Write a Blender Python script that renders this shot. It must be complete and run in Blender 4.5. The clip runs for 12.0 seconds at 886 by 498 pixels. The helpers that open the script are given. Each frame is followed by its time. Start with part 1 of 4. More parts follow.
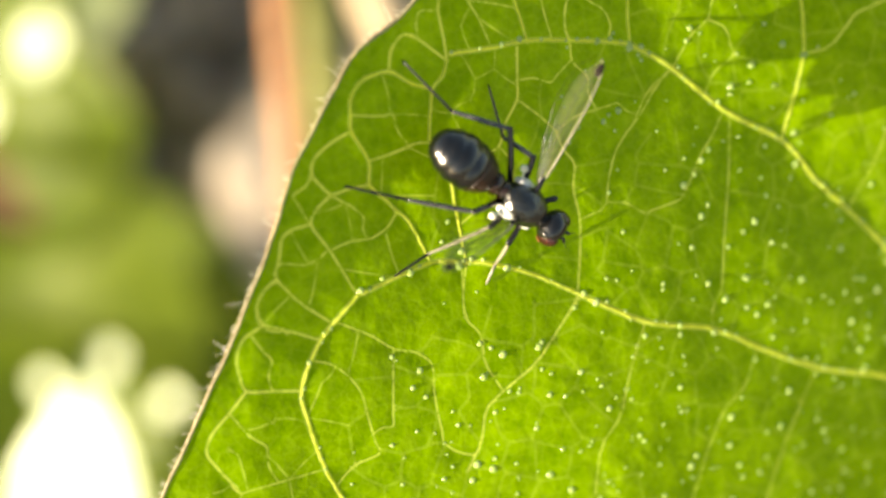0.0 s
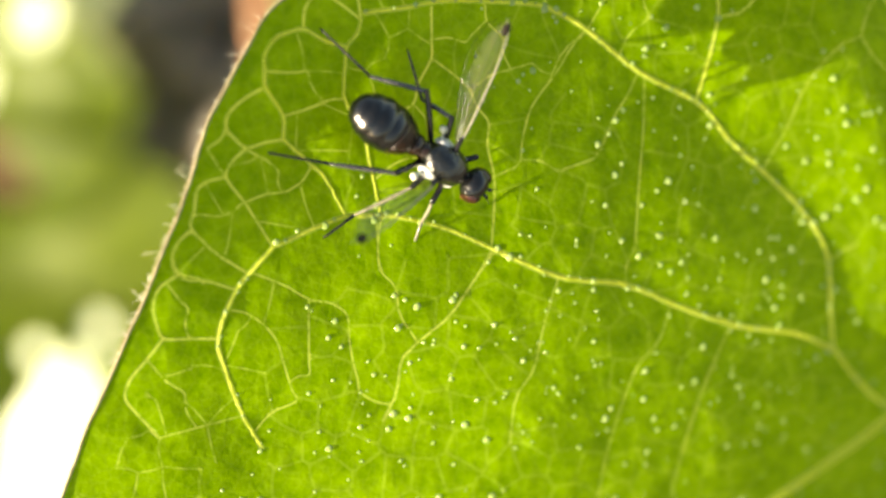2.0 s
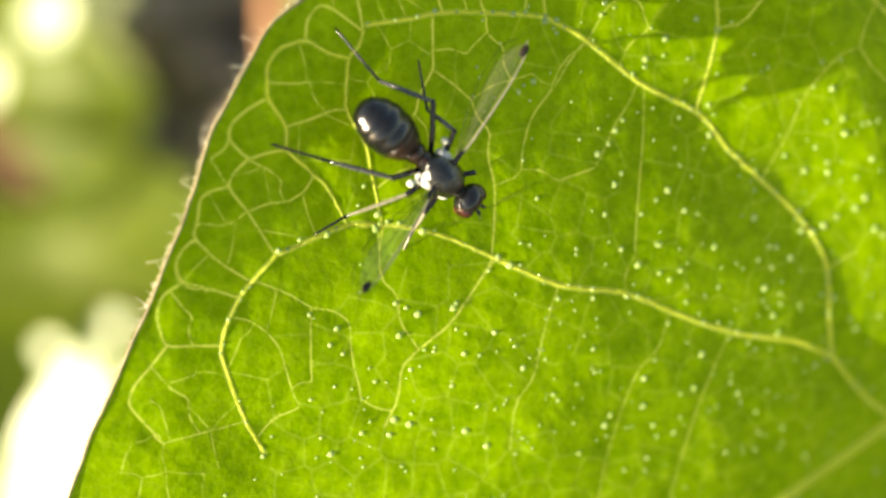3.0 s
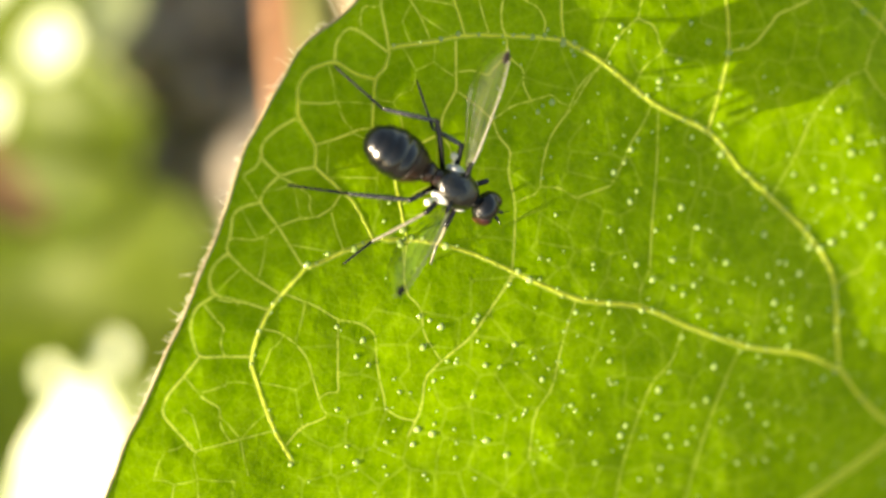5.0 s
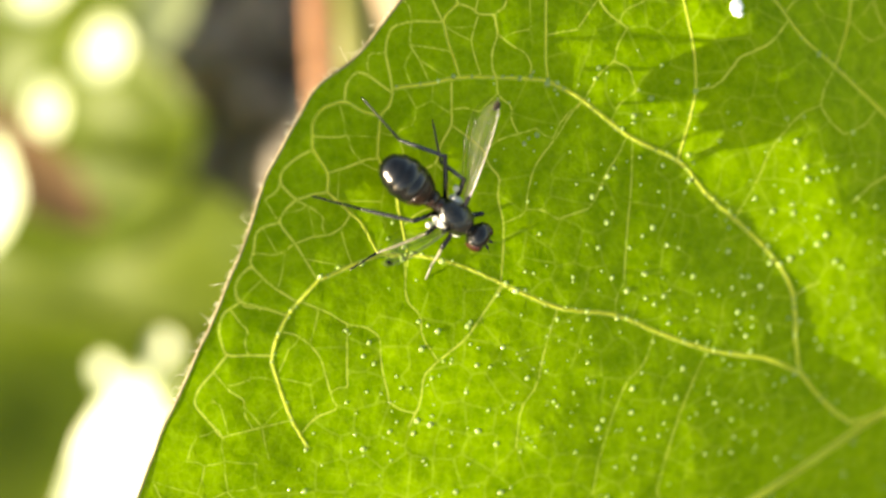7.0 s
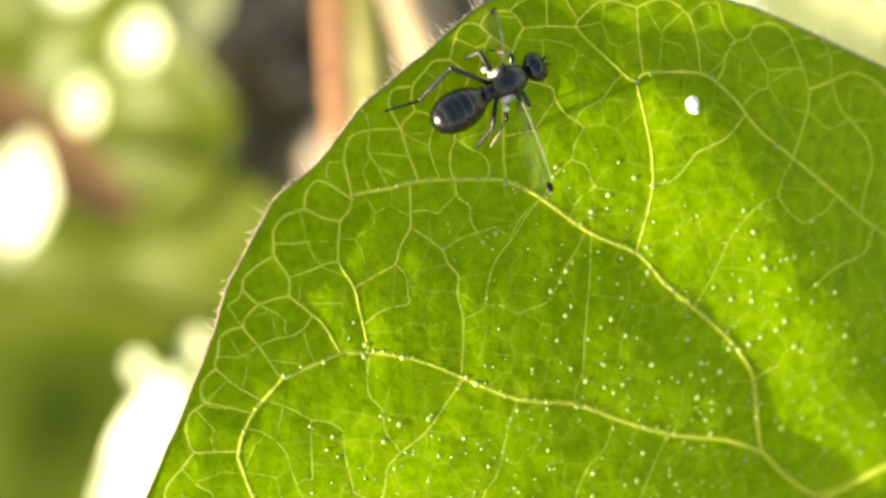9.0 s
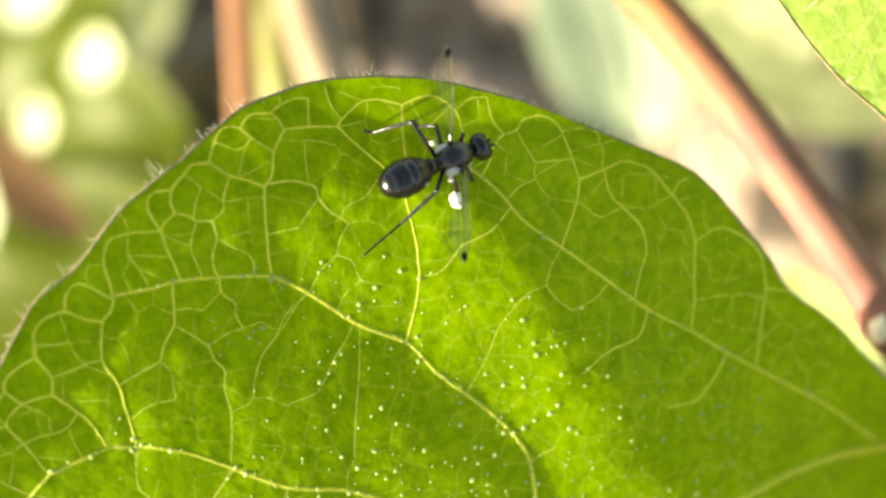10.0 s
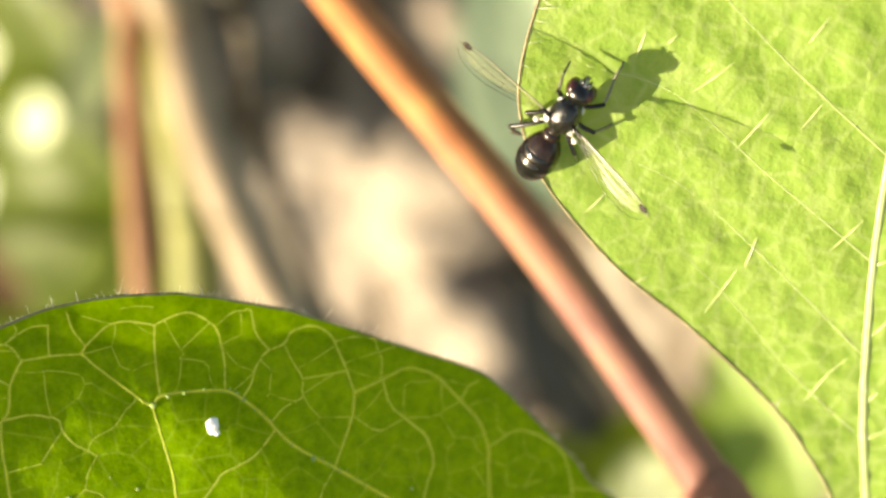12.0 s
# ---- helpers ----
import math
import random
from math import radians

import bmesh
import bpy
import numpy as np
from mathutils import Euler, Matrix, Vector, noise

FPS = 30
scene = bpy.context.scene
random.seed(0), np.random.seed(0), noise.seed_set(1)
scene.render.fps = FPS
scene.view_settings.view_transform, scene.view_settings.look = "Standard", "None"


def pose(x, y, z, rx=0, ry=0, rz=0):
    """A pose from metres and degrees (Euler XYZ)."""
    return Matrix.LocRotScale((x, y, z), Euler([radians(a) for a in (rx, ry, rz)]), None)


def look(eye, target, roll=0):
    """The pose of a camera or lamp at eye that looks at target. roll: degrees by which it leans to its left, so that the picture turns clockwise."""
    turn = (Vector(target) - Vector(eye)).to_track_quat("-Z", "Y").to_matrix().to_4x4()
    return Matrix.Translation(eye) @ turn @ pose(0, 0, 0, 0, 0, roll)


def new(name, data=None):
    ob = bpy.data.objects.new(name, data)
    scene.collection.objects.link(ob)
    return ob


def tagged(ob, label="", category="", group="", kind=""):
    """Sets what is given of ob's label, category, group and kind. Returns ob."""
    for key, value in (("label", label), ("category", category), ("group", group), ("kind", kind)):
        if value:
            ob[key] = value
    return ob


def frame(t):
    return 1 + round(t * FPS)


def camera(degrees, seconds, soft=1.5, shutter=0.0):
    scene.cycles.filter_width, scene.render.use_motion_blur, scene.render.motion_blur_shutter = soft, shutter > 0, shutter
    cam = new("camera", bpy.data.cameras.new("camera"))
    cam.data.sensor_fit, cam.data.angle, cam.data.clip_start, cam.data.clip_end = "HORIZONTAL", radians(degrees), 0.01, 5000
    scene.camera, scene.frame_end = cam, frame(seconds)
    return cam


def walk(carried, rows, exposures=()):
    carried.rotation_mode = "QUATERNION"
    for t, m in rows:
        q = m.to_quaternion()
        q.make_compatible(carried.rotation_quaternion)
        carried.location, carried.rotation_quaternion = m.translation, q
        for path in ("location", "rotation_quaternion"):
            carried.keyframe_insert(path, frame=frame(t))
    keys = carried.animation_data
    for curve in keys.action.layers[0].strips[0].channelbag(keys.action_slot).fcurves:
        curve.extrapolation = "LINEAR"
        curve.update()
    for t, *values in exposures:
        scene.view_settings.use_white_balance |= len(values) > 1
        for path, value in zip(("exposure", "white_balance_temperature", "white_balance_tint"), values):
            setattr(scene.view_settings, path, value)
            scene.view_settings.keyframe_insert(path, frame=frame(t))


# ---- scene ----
cam = camera(32.0, 12.0, soft=2.7, shutter=0.0)
from mathutils.geometry import delaunay_2d_cdt
from mathutils.kdtree import KDTree

MM = 0.001
# BASE lays the plane that faces the lens (u right, v up, w towards the lens, in mm) into the world: the lens looks steeply down at plants
BASE = pose(0, 0, 0.17, 20, 0, 0)


def mmpose(u, v, w, rx=0, ry=0, rz=0):
    return BASE @ pose(u * MM, v * MM, w * MM, rx, ry, rz)


PATH = [
    (0, -0.163, -0.114, 37.377, 0.468, -0.132, -0.105),
    (0.5, 1.291, -0.179, 36.710, 0.317, 0.286, 0.299),
    (1, 2.876, 0.255, 37.502, 0.224, -0.115, 0.342),
    (1.5, 3.209, 0.146, 37.646, -0.323, 0.328, 0.429),
    (2, 2.043, -0.695, 38.396, -0.283, 0.275, 0.424),
    (2.5, 3.053, -0.141, 38.700, -0.729, 0.736, 0.660),
    (3, 2.348, -0.406, 38.829, -0.408, 0.781, 0.589),
    (3.5, 3.490, -0.436, 39.391, -0.098, 1.007, 0.684),
    (3.7, 2.102, -1.073, 39.862, -0.035, 1.978, 0.765),
    (5.3, 1.386, -0.673, 40.284, 0.734, 0.380, 0.584),
    (5.5, 0.503, -0.325, 41.433, 0.355, 0.421, 0.663),
    (6, 2.139, -0.623, 44.412, 0.463, 0.882, 1.165),
    (6.5, 3.371, -0.066, 44.923, 0.688, 1.456, 0.982),
    (7, 3.253, -0.350, 45.541, 0.615, 2.464, 1.052),
    (8.8, 4.683, 2.069, 46.493, -0.477, 3.879, 1.120),
    (9, 5.918, 3.605, 46.766, -0.867, 4.443, 0.773),
    (9.5, 10.770, 6.352, 47.167, -1.120, 4.628, 0.262),
    (10, 13.073, 6.757, 47.411, -1.238, 4.623, 0.210),
    (10.5, 14.785, 8.061, 46.871, -0.971, 5.302, 0.126),
    (11, 16.242, 9.289, 45.726, -0.791, 4.934, -0.117),
    (11.5, 18.476, 11.428, 44.439, -0.842, 4.789, -0.490),
    (12, 19.811, 12.757, 43.718, -0.901, 4.614, -1.092),
]
walk(cam, [(t, mmpose(*row)) for t, *row in PATH], [(0, 2.1, 8300.0, 10.0), (10.2, 2.1, 8300.0, 10.0), (11.2, 1.95, 8300.0, 10.0), (12, 1.66, 8300.0, 10.0)])
cam.data.dof.use_dof = True
cam.data.dof.aperture_fstop = 40.0

# ---- light ----
SUN = (BASE.to_3x3() @ Vector((-0.855, -0.35, 0.37))).normalized()
lamp = bpy.data.lights.new("sun", "SUN")
lamp.energy, lamp.angle, lamp.color = 5.0, radians(0.6), (1.0, 0.95, 0.82)
sun = new("sun", lamp)
sun.matrix_world = look(SUN * 2, (0, 0, 0))
world = bpy.data.worlds.new("sky")
scene.world = world
world.use_nodes = True
sky = world.node_tree.nodes.new("ShaderNodeTexSky")
sky.sky_type, sky.sun_disc = "NISHITA", False
sky.sun_elevation = math.asin(SUN.z)
sky.sun_rotation = math.atan2(SUN.x, SUN.y)
world.node_tree.nodes["Background"].inputs["Strength"].default_value = 0.10
world.node_tree.links.new(sky.outputs[0], world.node_tree.nodes["Background"].inputs["Color"])


# ---- materials ----
def mat(name):
    m = bpy.data.materials.new(name)
    m.use_nodes = True
    nt = m.node_tree
    nt.nodes.clear()
    out = nt.nodes.new("ShaderNodeOutputMaterial")
    return m, nt, out


def node(nt, kind, **given):
    n = nt.nodes.new(kind)
    for key, value in given.items():
        n.inputs[key.replace("_", " ")].default_value = value
    return n


def grain(nt, scale, detail=4.0, rough=0.6, coords="Object"):
    tc = nt.nodes.new("ShaderNodeTexCoord")
    n = node(nt, "ShaderNodeTexNoise", Scale=scale, Detail=detail, Roughness=rough)
    nt.links.new(tc.outputs[coords], n.inputs["Vector"])
    return n.outputs["Fac"]


def ramp(nt, fac, stops):
    r = nt.nodes.new("ShaderNodeValToRGB")
    while len(r.color_ramp.elements) < len(stops):
        r.color_ramp.elements.new(0.5)
    for e, (at, c) in zip(r.color_ramp.elements, stops):
        e.position, e.color = at, (*c, 1)
    nt.links.new(fac, r.inputs["Fac"])
    return r.outputs["Color"]


def bump(nt, fac, strength, distance):
    b = node(nt, "ShaderNodeBump", Strength=strength, Distance=distance)
    nt.links.new(fac, b.inputs["Height"])
    return b.outputs["Normal"]


def blend(nt, fac, a, b, how="MIX"):
    m = nt.nodes.new("ShaderNodeMix")
    m.data_type, m.blend_type = "RGBA", how
    if isinstance(fac, float):
        m.inputs[0].default_value = fac
    else:
        nt.links.new(fac, m.inputs[0])
    nt.links.new(a, m.inputs[6])
    nt.links.new(b, m.inputs[7])
    return m.outputs[2]


def leafy(name, dark, light, through_dark, through_light, gloss, share, cell=3500.0, patch=260.0, rough=0.42, relief=1.0, veined=None, net=3000.0, shown=0.05):
    """Leaf tissue: coloured by grain at two scales, lets light through, waxy on top."""
    m, nt, out = mat(name)
    fine, wide = grain(nt, cell, 3.0, 0.7), grain(nt, patch, 3.0)
    mid = grain(nt, cell * 0.3, 4.0, 0.6)
    both = nt.nodes.new("ShaderNodeMath")
    both.operation = "MULTIPLY_ADD"
    nt.links.new(fine, both.inputs[0])
    both.inputs[1].default_value = 0.62
    half = nt.nodes.new("ShaderNodeMath")
    half.operation = "MULTIPLY"
    nt.links.new(mid, half.inputs[0])
    half.inputs[1].default_value = 0.38
    nt.links.new(half.outputs[0], both.inputs[2])
    c1 = ramp(nt, both.outputs[0], [(0.36, dark), (0.64, light)])
    c2 = ramp(nt, both.outputs[0], [(0.36, through_dark), (0.64, through_light)])
    tint = ramp(nt, wide, [(0.3, (0.93, 0.95, 0.9)), (0.7, (1.0, 1.0, 1.0))])
    c1, c2 = blend(nt, 1.0, c1, tint, "MULTIPLY"), blend(nt, 1.0, c2, tint, "MULTIPLY")
    if veined:
        at = nt.nodes.new("ShaderNodeAttribute")
        at.attribute_name = "vein"
        pale, glow = nt.nodes.new("ShaderNodeRGB"), nt.nodes.new("ShaderNodeRGB")
        pale.outputs[0].default_value, glow.outputs[0].default_value = (*veined[0], 1), (*veined[1], 1)
        c1, c2 = blend(nt, at.outputs["Fac"], c1, pale.outputs[0]), blend(nt, at.outputs["Fac"], c2, glow.outputs[0])
        mesh = nt.nodes.new("ShaderNodeTexVoronoi")
        mesh.feature = "DISTANCE_TO_EDGE"
        mesh.inputs["Scale"].default_value = net
        tc = nt.nodes.new("ShaderNodeTexCoord")
        nt.links.new(tc.outputs["Object"], mesh.inputs["Vector"])
        faint = nt.nodes.new("ShaderNodeMapRange")
        for key, value in (("From Min", 0.0), ("From Max", 0.11), ("To Min", shown), ("To Max", 0.0)):
            faint.inputs[key].default_value = value
        nt.links.new(mesh.outputs["Distance"], faint.inputs["Value"])
        c1, c2 = blend(nt, faint.outputs[0], c1, pale.outputs[0]), blend(nt, faint.outputs[0], c2, glow.outputs[0])
    nrm = bump(nt, both.outputs[0], 0.35 * relief, 0.00012)
    p = node(nt, "ShaderNodeBsdfPrincipled", Roughness=rough)
    p.inputs["Specular IOR Level"].default_value = gloss
    nt.links.new(c1, p.inputs["Base Color"])
    nt.links.new(nrm, p.inputs["Normal"])
    tr = nt.nodes.new("ShaderNodeBsdfTranslucent")
    nt.links.new(c2, tr.inputs["Color"])
    mix = node(nt, "ShaderNodeMixShader", Fac=share)
    nt.links.new(p.outputs[0], mix.inputs[1])
    nt.links.new(tr.outputs[0], mix.inputs[2])
    nt.links.new(mix.outputs[0], out.inputs["Surface"])
    return m


def plain(name, stops, scale, rough, spec=0.5, relief=0.3, depth=0.0001, metal=0.0, coat=0.0, detail=5.0):
    m, nt, out = mat(name)
    g = grain(nt, scale, detail)
    p = node(nt, "ShaderNodeBsdfPrincipled", Roughness=rough, Metallic=metal)
    p.inputs["Specular IOR Level"].default_value = spec
    p.inputs["Coat Weight"].default_value = coat
    p.inputs["Coat Roughness"].default_value = 0.07
    nt.links.new(ramp(nt, g, stops), p.inputs["Base Color"])
    nt.links.new(bump(nt, g, relief, depth), p.inputs["Normal"])
    nt.links.new(p.outputs[0], out.inputs["Surface"])
    return m


BLADE = leafy("leaf_green", (0.108, 0.224, 0.001), (0.230, 0.392, 0.006), (0.16, 0.33, 0.001), (0.26, 0.45, 0.003), 0.10, 0.40, 2300.0, rough=0.46, relief=1.8, veined=((0.46, 0.55, 0.10), (0.95, 1.0, 0.14)))
VEIN = leafy("leaf_vein", (0.50, 0.55, 0.07), (0.70, 0.73, 0.17), (0.90, 0.97, 0.08), (0.95, 1.0, 0.13), 0.25, 0.60, 6000.0, rough=0.34, relief=5.0)
VEINLET = leafy("leaf_veinlet", (0.26, 0.34, 0.02), (0.36, 0.42, 0.05), (0.62, 0.72, 0.03), (0.74, 0.80, 0.06), 0.3, 0.6, 6000.0)
MARGIN = plain("leaf_margin", [(0.3, (0.13, 0.10, 0.04)), (0.7, (0.32, 0.27, 0.14))], 3000.0, 0.6)
BRIGHT = leafy("young_leaf_green", (0.189, 0.317, 0.048), (0.273, 0.392, 0.084), (0.250, 0.420, 0.020), (0.330, 0.500, 0.040), 0.45, 0.40, 2200.0, 300.0, 0.36, relief=3.4, veined=((0.440, 0.528, 0.194), (0.484, 0.581, 0.176)), net=1000.0, shown=0.32)
BRIGHTVEIN = leafy("young_leaf_vein", (0.450, 0.540, 0.180), (0.576, 0.630, 0.324), (0.450, 0.540, 0.180), (0.540, 0.585, 0.270), 0.8, 0.25, 4000.0, rough=0.3)
HAIR = plain("plant_hair", [(0.3, (0.55, 0.52, 0.38)), (0.7, (0.75, 0.72, 0.58))], 3000.0, 0.5)
BEAD = leafy("gland_bead", (0.30, 0.42, 0.09), (0.48, 0.58, 0.22), (0.50, 0.66, 0.12), (0.62, 0.75, 0.22), 0.65, 0.42, 9000.0, rough=0.21, relief=0.2)
CRUMB = plain("white_crumb", [(0.3, (0.82, 0.80, 0.76)), (0.7, (0.95, 0.94, 0.90))], 5000.0, 0.6, 0.4, 0.5)
STEMBROWN = plain("brown_stem", [(0.3, (0.176, 0.075, 0.031)), (0.7, (0.299, 0.150, 0.070))], 160.0, 0.6)
STEMGREEN = plain("green_stem", [(0.3, (0.105, 0.115, 0.020)), (0.7, (0.19, 0.195, 0.048))], 200.0, 0.5)
# bark of the dark stem; also colours the added leaf that replaces shade
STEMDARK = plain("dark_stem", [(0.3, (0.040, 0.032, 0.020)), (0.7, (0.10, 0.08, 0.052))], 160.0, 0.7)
STRAW = plain("dry_straw", [(0.3, (0.16, 0.112, 0.065)), (0.7, (0.27, 0.21, 0.135))], 160.0, 0.6)
STONE = plain("pale_stone", [(0.30, (0.132, 0.102, 0.078)), (0.45, (0.247, 0.203, 0.163)), (0.6, (0.312, 0.264, 0.216)), (0.75, (0.385, 0.328, 0.275))], 210.0, 0.85, 0.3, 0.8, 0.003, detail=2.0)
SOIL = plain("dark_soil", [(0.36, (0.050, 0.038, 0.027)), (0.48, (0.14, 0.115, 0.088)), (0.58, (0.24, 0.205, 0.165)), (0.7, (0.31, 0.27, 0.22))], 130.0, 0.9, 0.2, 0.8, 0.004, detail=2.0)
FAR = leafy("background_leaf", (0.062, 0.098, 0.004), (0.107, 0.150, 0.009), (0.112, 0.178, 0.004), (0.170, 0.236, 0.010), 0.25, 0.4, 300.0, 60.0)
DEAD = plain("dead_leaf", [(0.3, (0.036, 0.019, 0.006)), (0.7, (0.075, 0.041, 0.013))], 120.0, 0.8, 0.2)
# near-white colour puts the sun's glare into leaves of the undergrowth
FARGLARE = leafy("sun_glare_leaf", (0.55, 0.62, 0.40), (0.75, 0.80, 0.58), (0.5, 0.6, 0.35), (0.6, 0.7, 0.45), 0.7, 0.25, 300.0, 60.0)
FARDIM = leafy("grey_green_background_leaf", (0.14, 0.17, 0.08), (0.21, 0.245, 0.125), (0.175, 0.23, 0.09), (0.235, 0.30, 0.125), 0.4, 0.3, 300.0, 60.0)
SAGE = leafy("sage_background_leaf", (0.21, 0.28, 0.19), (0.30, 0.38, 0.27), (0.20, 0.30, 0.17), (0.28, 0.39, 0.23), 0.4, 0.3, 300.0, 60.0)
BLACK = plain("black_shell", [(0.3, (0.002, 0.002, 0.002)), (0.7, (0.004, 0.004, 0.004))], 9000.0, 0.22, 0.6, 0.15, 0.00001)
DULL = plain("dusted_black_shell", [(0.3, (0.003, 0.003, 0.003)), (0.7, (0.009, 0.009, 0.006))], 6000.0, 0.22, 0.7, 0.9, 0.00005, detail=2.0)
BROWN = plain("brown_shell", [(0.3, (0.006, 0.003, 0.002)), (0.7, (0.022, 0.009, 0.004))], 7000.0, 0.26, 0.5, 0.15, 0.00002)
# silvery dust of the fly; its paleness also paints in white sun glare
SILVER = plain("silvery_dust_and_glare", [(0.3, (0.30, 0.30, 0.28)), (0.7, (0.62, 0.62, 0.59))], 9000.0, 0.35, 0.7, 0.3, 0.00003)
EYE = plain("red_brown_eye", [(0.3, (0.014, 0.004, 0.003)), (0.7, (0.035, 0.007, 0.006))], 16000.0, 0.16, 0.6, 0.3, 0.00001)
CHEEK = plain("red_cheek", [(0.3, (0.22, 0.03, 0.02)), (0.7, (0.38, 0.07, 0.05))], 9000.0, 0.3, 0.5, 0.2, 0.00001)
LEG = plain("black_leg", [(0.3, (0.003, 0.003, 0.003)), (0.7, (0.010, 0.008, 0.007))], 8000.0, 0.24, 0.5, 0.05, 0.00001)
SHIN = plain("silvery_haired_shin", [(0.3, (0.008, 0.008, 0.007)), (0.7, (0.05, 0.05, 0.045))], 12000.0, 0.22, 0.9, 0.6, 0.00002)
SPOT = plain("wing_spot_brown", [(0.3, (0.010, 0.007, 0.005)), (0.7, (0.022, 0.016, 0.010))], 8000.0, 0.6, 0.2, 0.1, 0.00001)
PALELEG = plain("pale_leg", [(0.3, (0.10, 0.09, 0.055)), (0.7, (0.24, 0.22, 0.16))], 8000.0, 0.3, 0.7, 0.2, 0.00001)


def two_tone_stem():
    """Orange skin that turns dull pink down the stem, with fine lengthwise streaks."""
    m, nt, out = mat("red_stem")
    tc, sep = nt.nodes.new("ShaderNodeTexCoord"), nt.nodes.new("ShaderNodeSeparateXYZ")
    nt.links.new(tc.outputs["Object"], sep.inputs[0])
    span = nt.nodes.new("ShaderNodeMapRange")
    span.inputs["From Min"].default_value, span.inputs["From Max"].default_value = 0.0095, 0.0165
    nt.links.new(sep.outputs["Y"], span.inputs["Value"])
    g = grain(nt, 420.0, 5.0)
    pink = ramp(nt, g, [(0.25, (0.15, 0.062, 0.050)), (0.5, (0.23, 0.105, 0.085)), (0.8, (0.25, 0.14, 0.085))])
    orange = ramp(nt, g, [(0.25, (0.22, 0.078, 0.030)), (0.55, (0.32, 0.125, 0.048)), (0.8, (0.38, 0.20, 0.065))])
    p = node(nt, "ShaderNodeBsdfPrincipled", Roughness=0.6)
    p.inputs["Specular IOR Level"].default_value = 0.25
    nt.links.new(blend(nt, span.outputs[0], pink, orange), p.inputs["Base Color"])
    nt.links.new(bump(nt, g, 0.35, 0.0002), p.inputs["Normal"])
    nt.links.new(p.outputs[0], out.inputs["Surface"])
    return m


STEMRED = two_tone_stem()


def membrane():
    m, nt, out = mat("wing_membrane")
    g = grain(nt, 2500.0, 3.0)
    clear = nt.nodes.new("ShaderNodeBsdfTransparent")
    clear.inputs["Color"].default_value = (0.93, 0.94, 0.86, 1)
    gl = node(nt, "ShaderNodeBsdfPrincipled", Roughness=0.3)
    gl.inputs["Specular IOR Level"].default_value = 1.0
    nt.links.new(ramp(nt, g, [(0.3, (0.34, 0.31, 0.17)), (0.7, (0.48, 0.44, 0.27))]), gl.inputs["Base Color"])
    nt.links.new(bump(nt, g, 0.15, 0.00003), gl.inputs["Normal"])
    mix = node(nt, "ShaderNodeMixShader", Fac=0.11)
    nt.links.new(clear.outputs[0], mix.inputs[1])
    nt.links.new(gl.outputs[0], mix.inputs[2])
    nt.links.new(mix.outputs[0], out.inputs["Surface"])
    return m


WING = membrane()


# ---- mesh helpers (all in mm) ----
def part(name, verts, faces, material, parent, label="", smooth=True, kind=""):
    me = bpy.data.meshes.new(name)
    me.from_pydata([(x * MM, y * MM, z * MM) for x, y, z in verts], [], faces)
    me.materials.append(material)
    if smooth:
        me.polygons.foreach_set("use_smooth", [True] * len(me.polygons))
    me.update()
    ob = new(name, me)
    if parent:
        ob.parent = parent
    return tagged(ob, label, kind=kind)


def thing(name, m, label, category, group="", kind=""):
    ob = new(name)
    ob.empty_display_size = 0.001
    ob.matrix_world = m
    return tagged(ob, label, category, group, kind)


def smooth_line(pts, step):
    """Points along a soft curve through the given ones, about a step apart."""
    p = np.array(pts, float)
    if len(p) == 2:
        n = max(2, int(np.linalg.norm(p[1] - p[0]) / step) + 1)
        return p[0] + (p[1] - p[0]) * np.linspace(0, 1, n)[:, None]
    q = np.vstack([2 * p[0] - p[1], p, 2 * p[-1] - p[-2]])
    out = []
    for i in range(1, len(q) - 2):
        n = max(2, int(np.linalg.norm(q[i + 1] - q[i]) / step) + 1)
        s = np.linspace(0, 1, n, endpoint=False)[:, None]
        a, b, c, d = q[i - 1 : i + 3]
        out.append(0.5 * (2 * b + (c - a) * s + (2 * a - 5 * b + 4 * c - d) * s**2 + (3 * b - a - 3 * c + d) * s**3))
    return np.vstack(out + [p[-1:]])


def kinked(pts, step):
    """Straight runs between the points with their corners cut a little."""
    p = np.array(pts, float)
    if len(p) > 2:
        q = [p[0]]
        for a, b, c in zip(p[:-2], p[1:-1], p[2:]):
            q += [b + (a - b) * 0.2, b + (c - b) * 0.2]
        p = np.array(q + [p[-1]])
    out = []
    for a, b in zip(p[:-1], p[1:]):
        n = max(1, int(np.linalg.norm(b - a) / step) + 1)
        out.append(a + (b - a) * np.linspace(0, 1, n, endpoint=False)[:, None])
    return np.vstack(out + [p[-1:]])


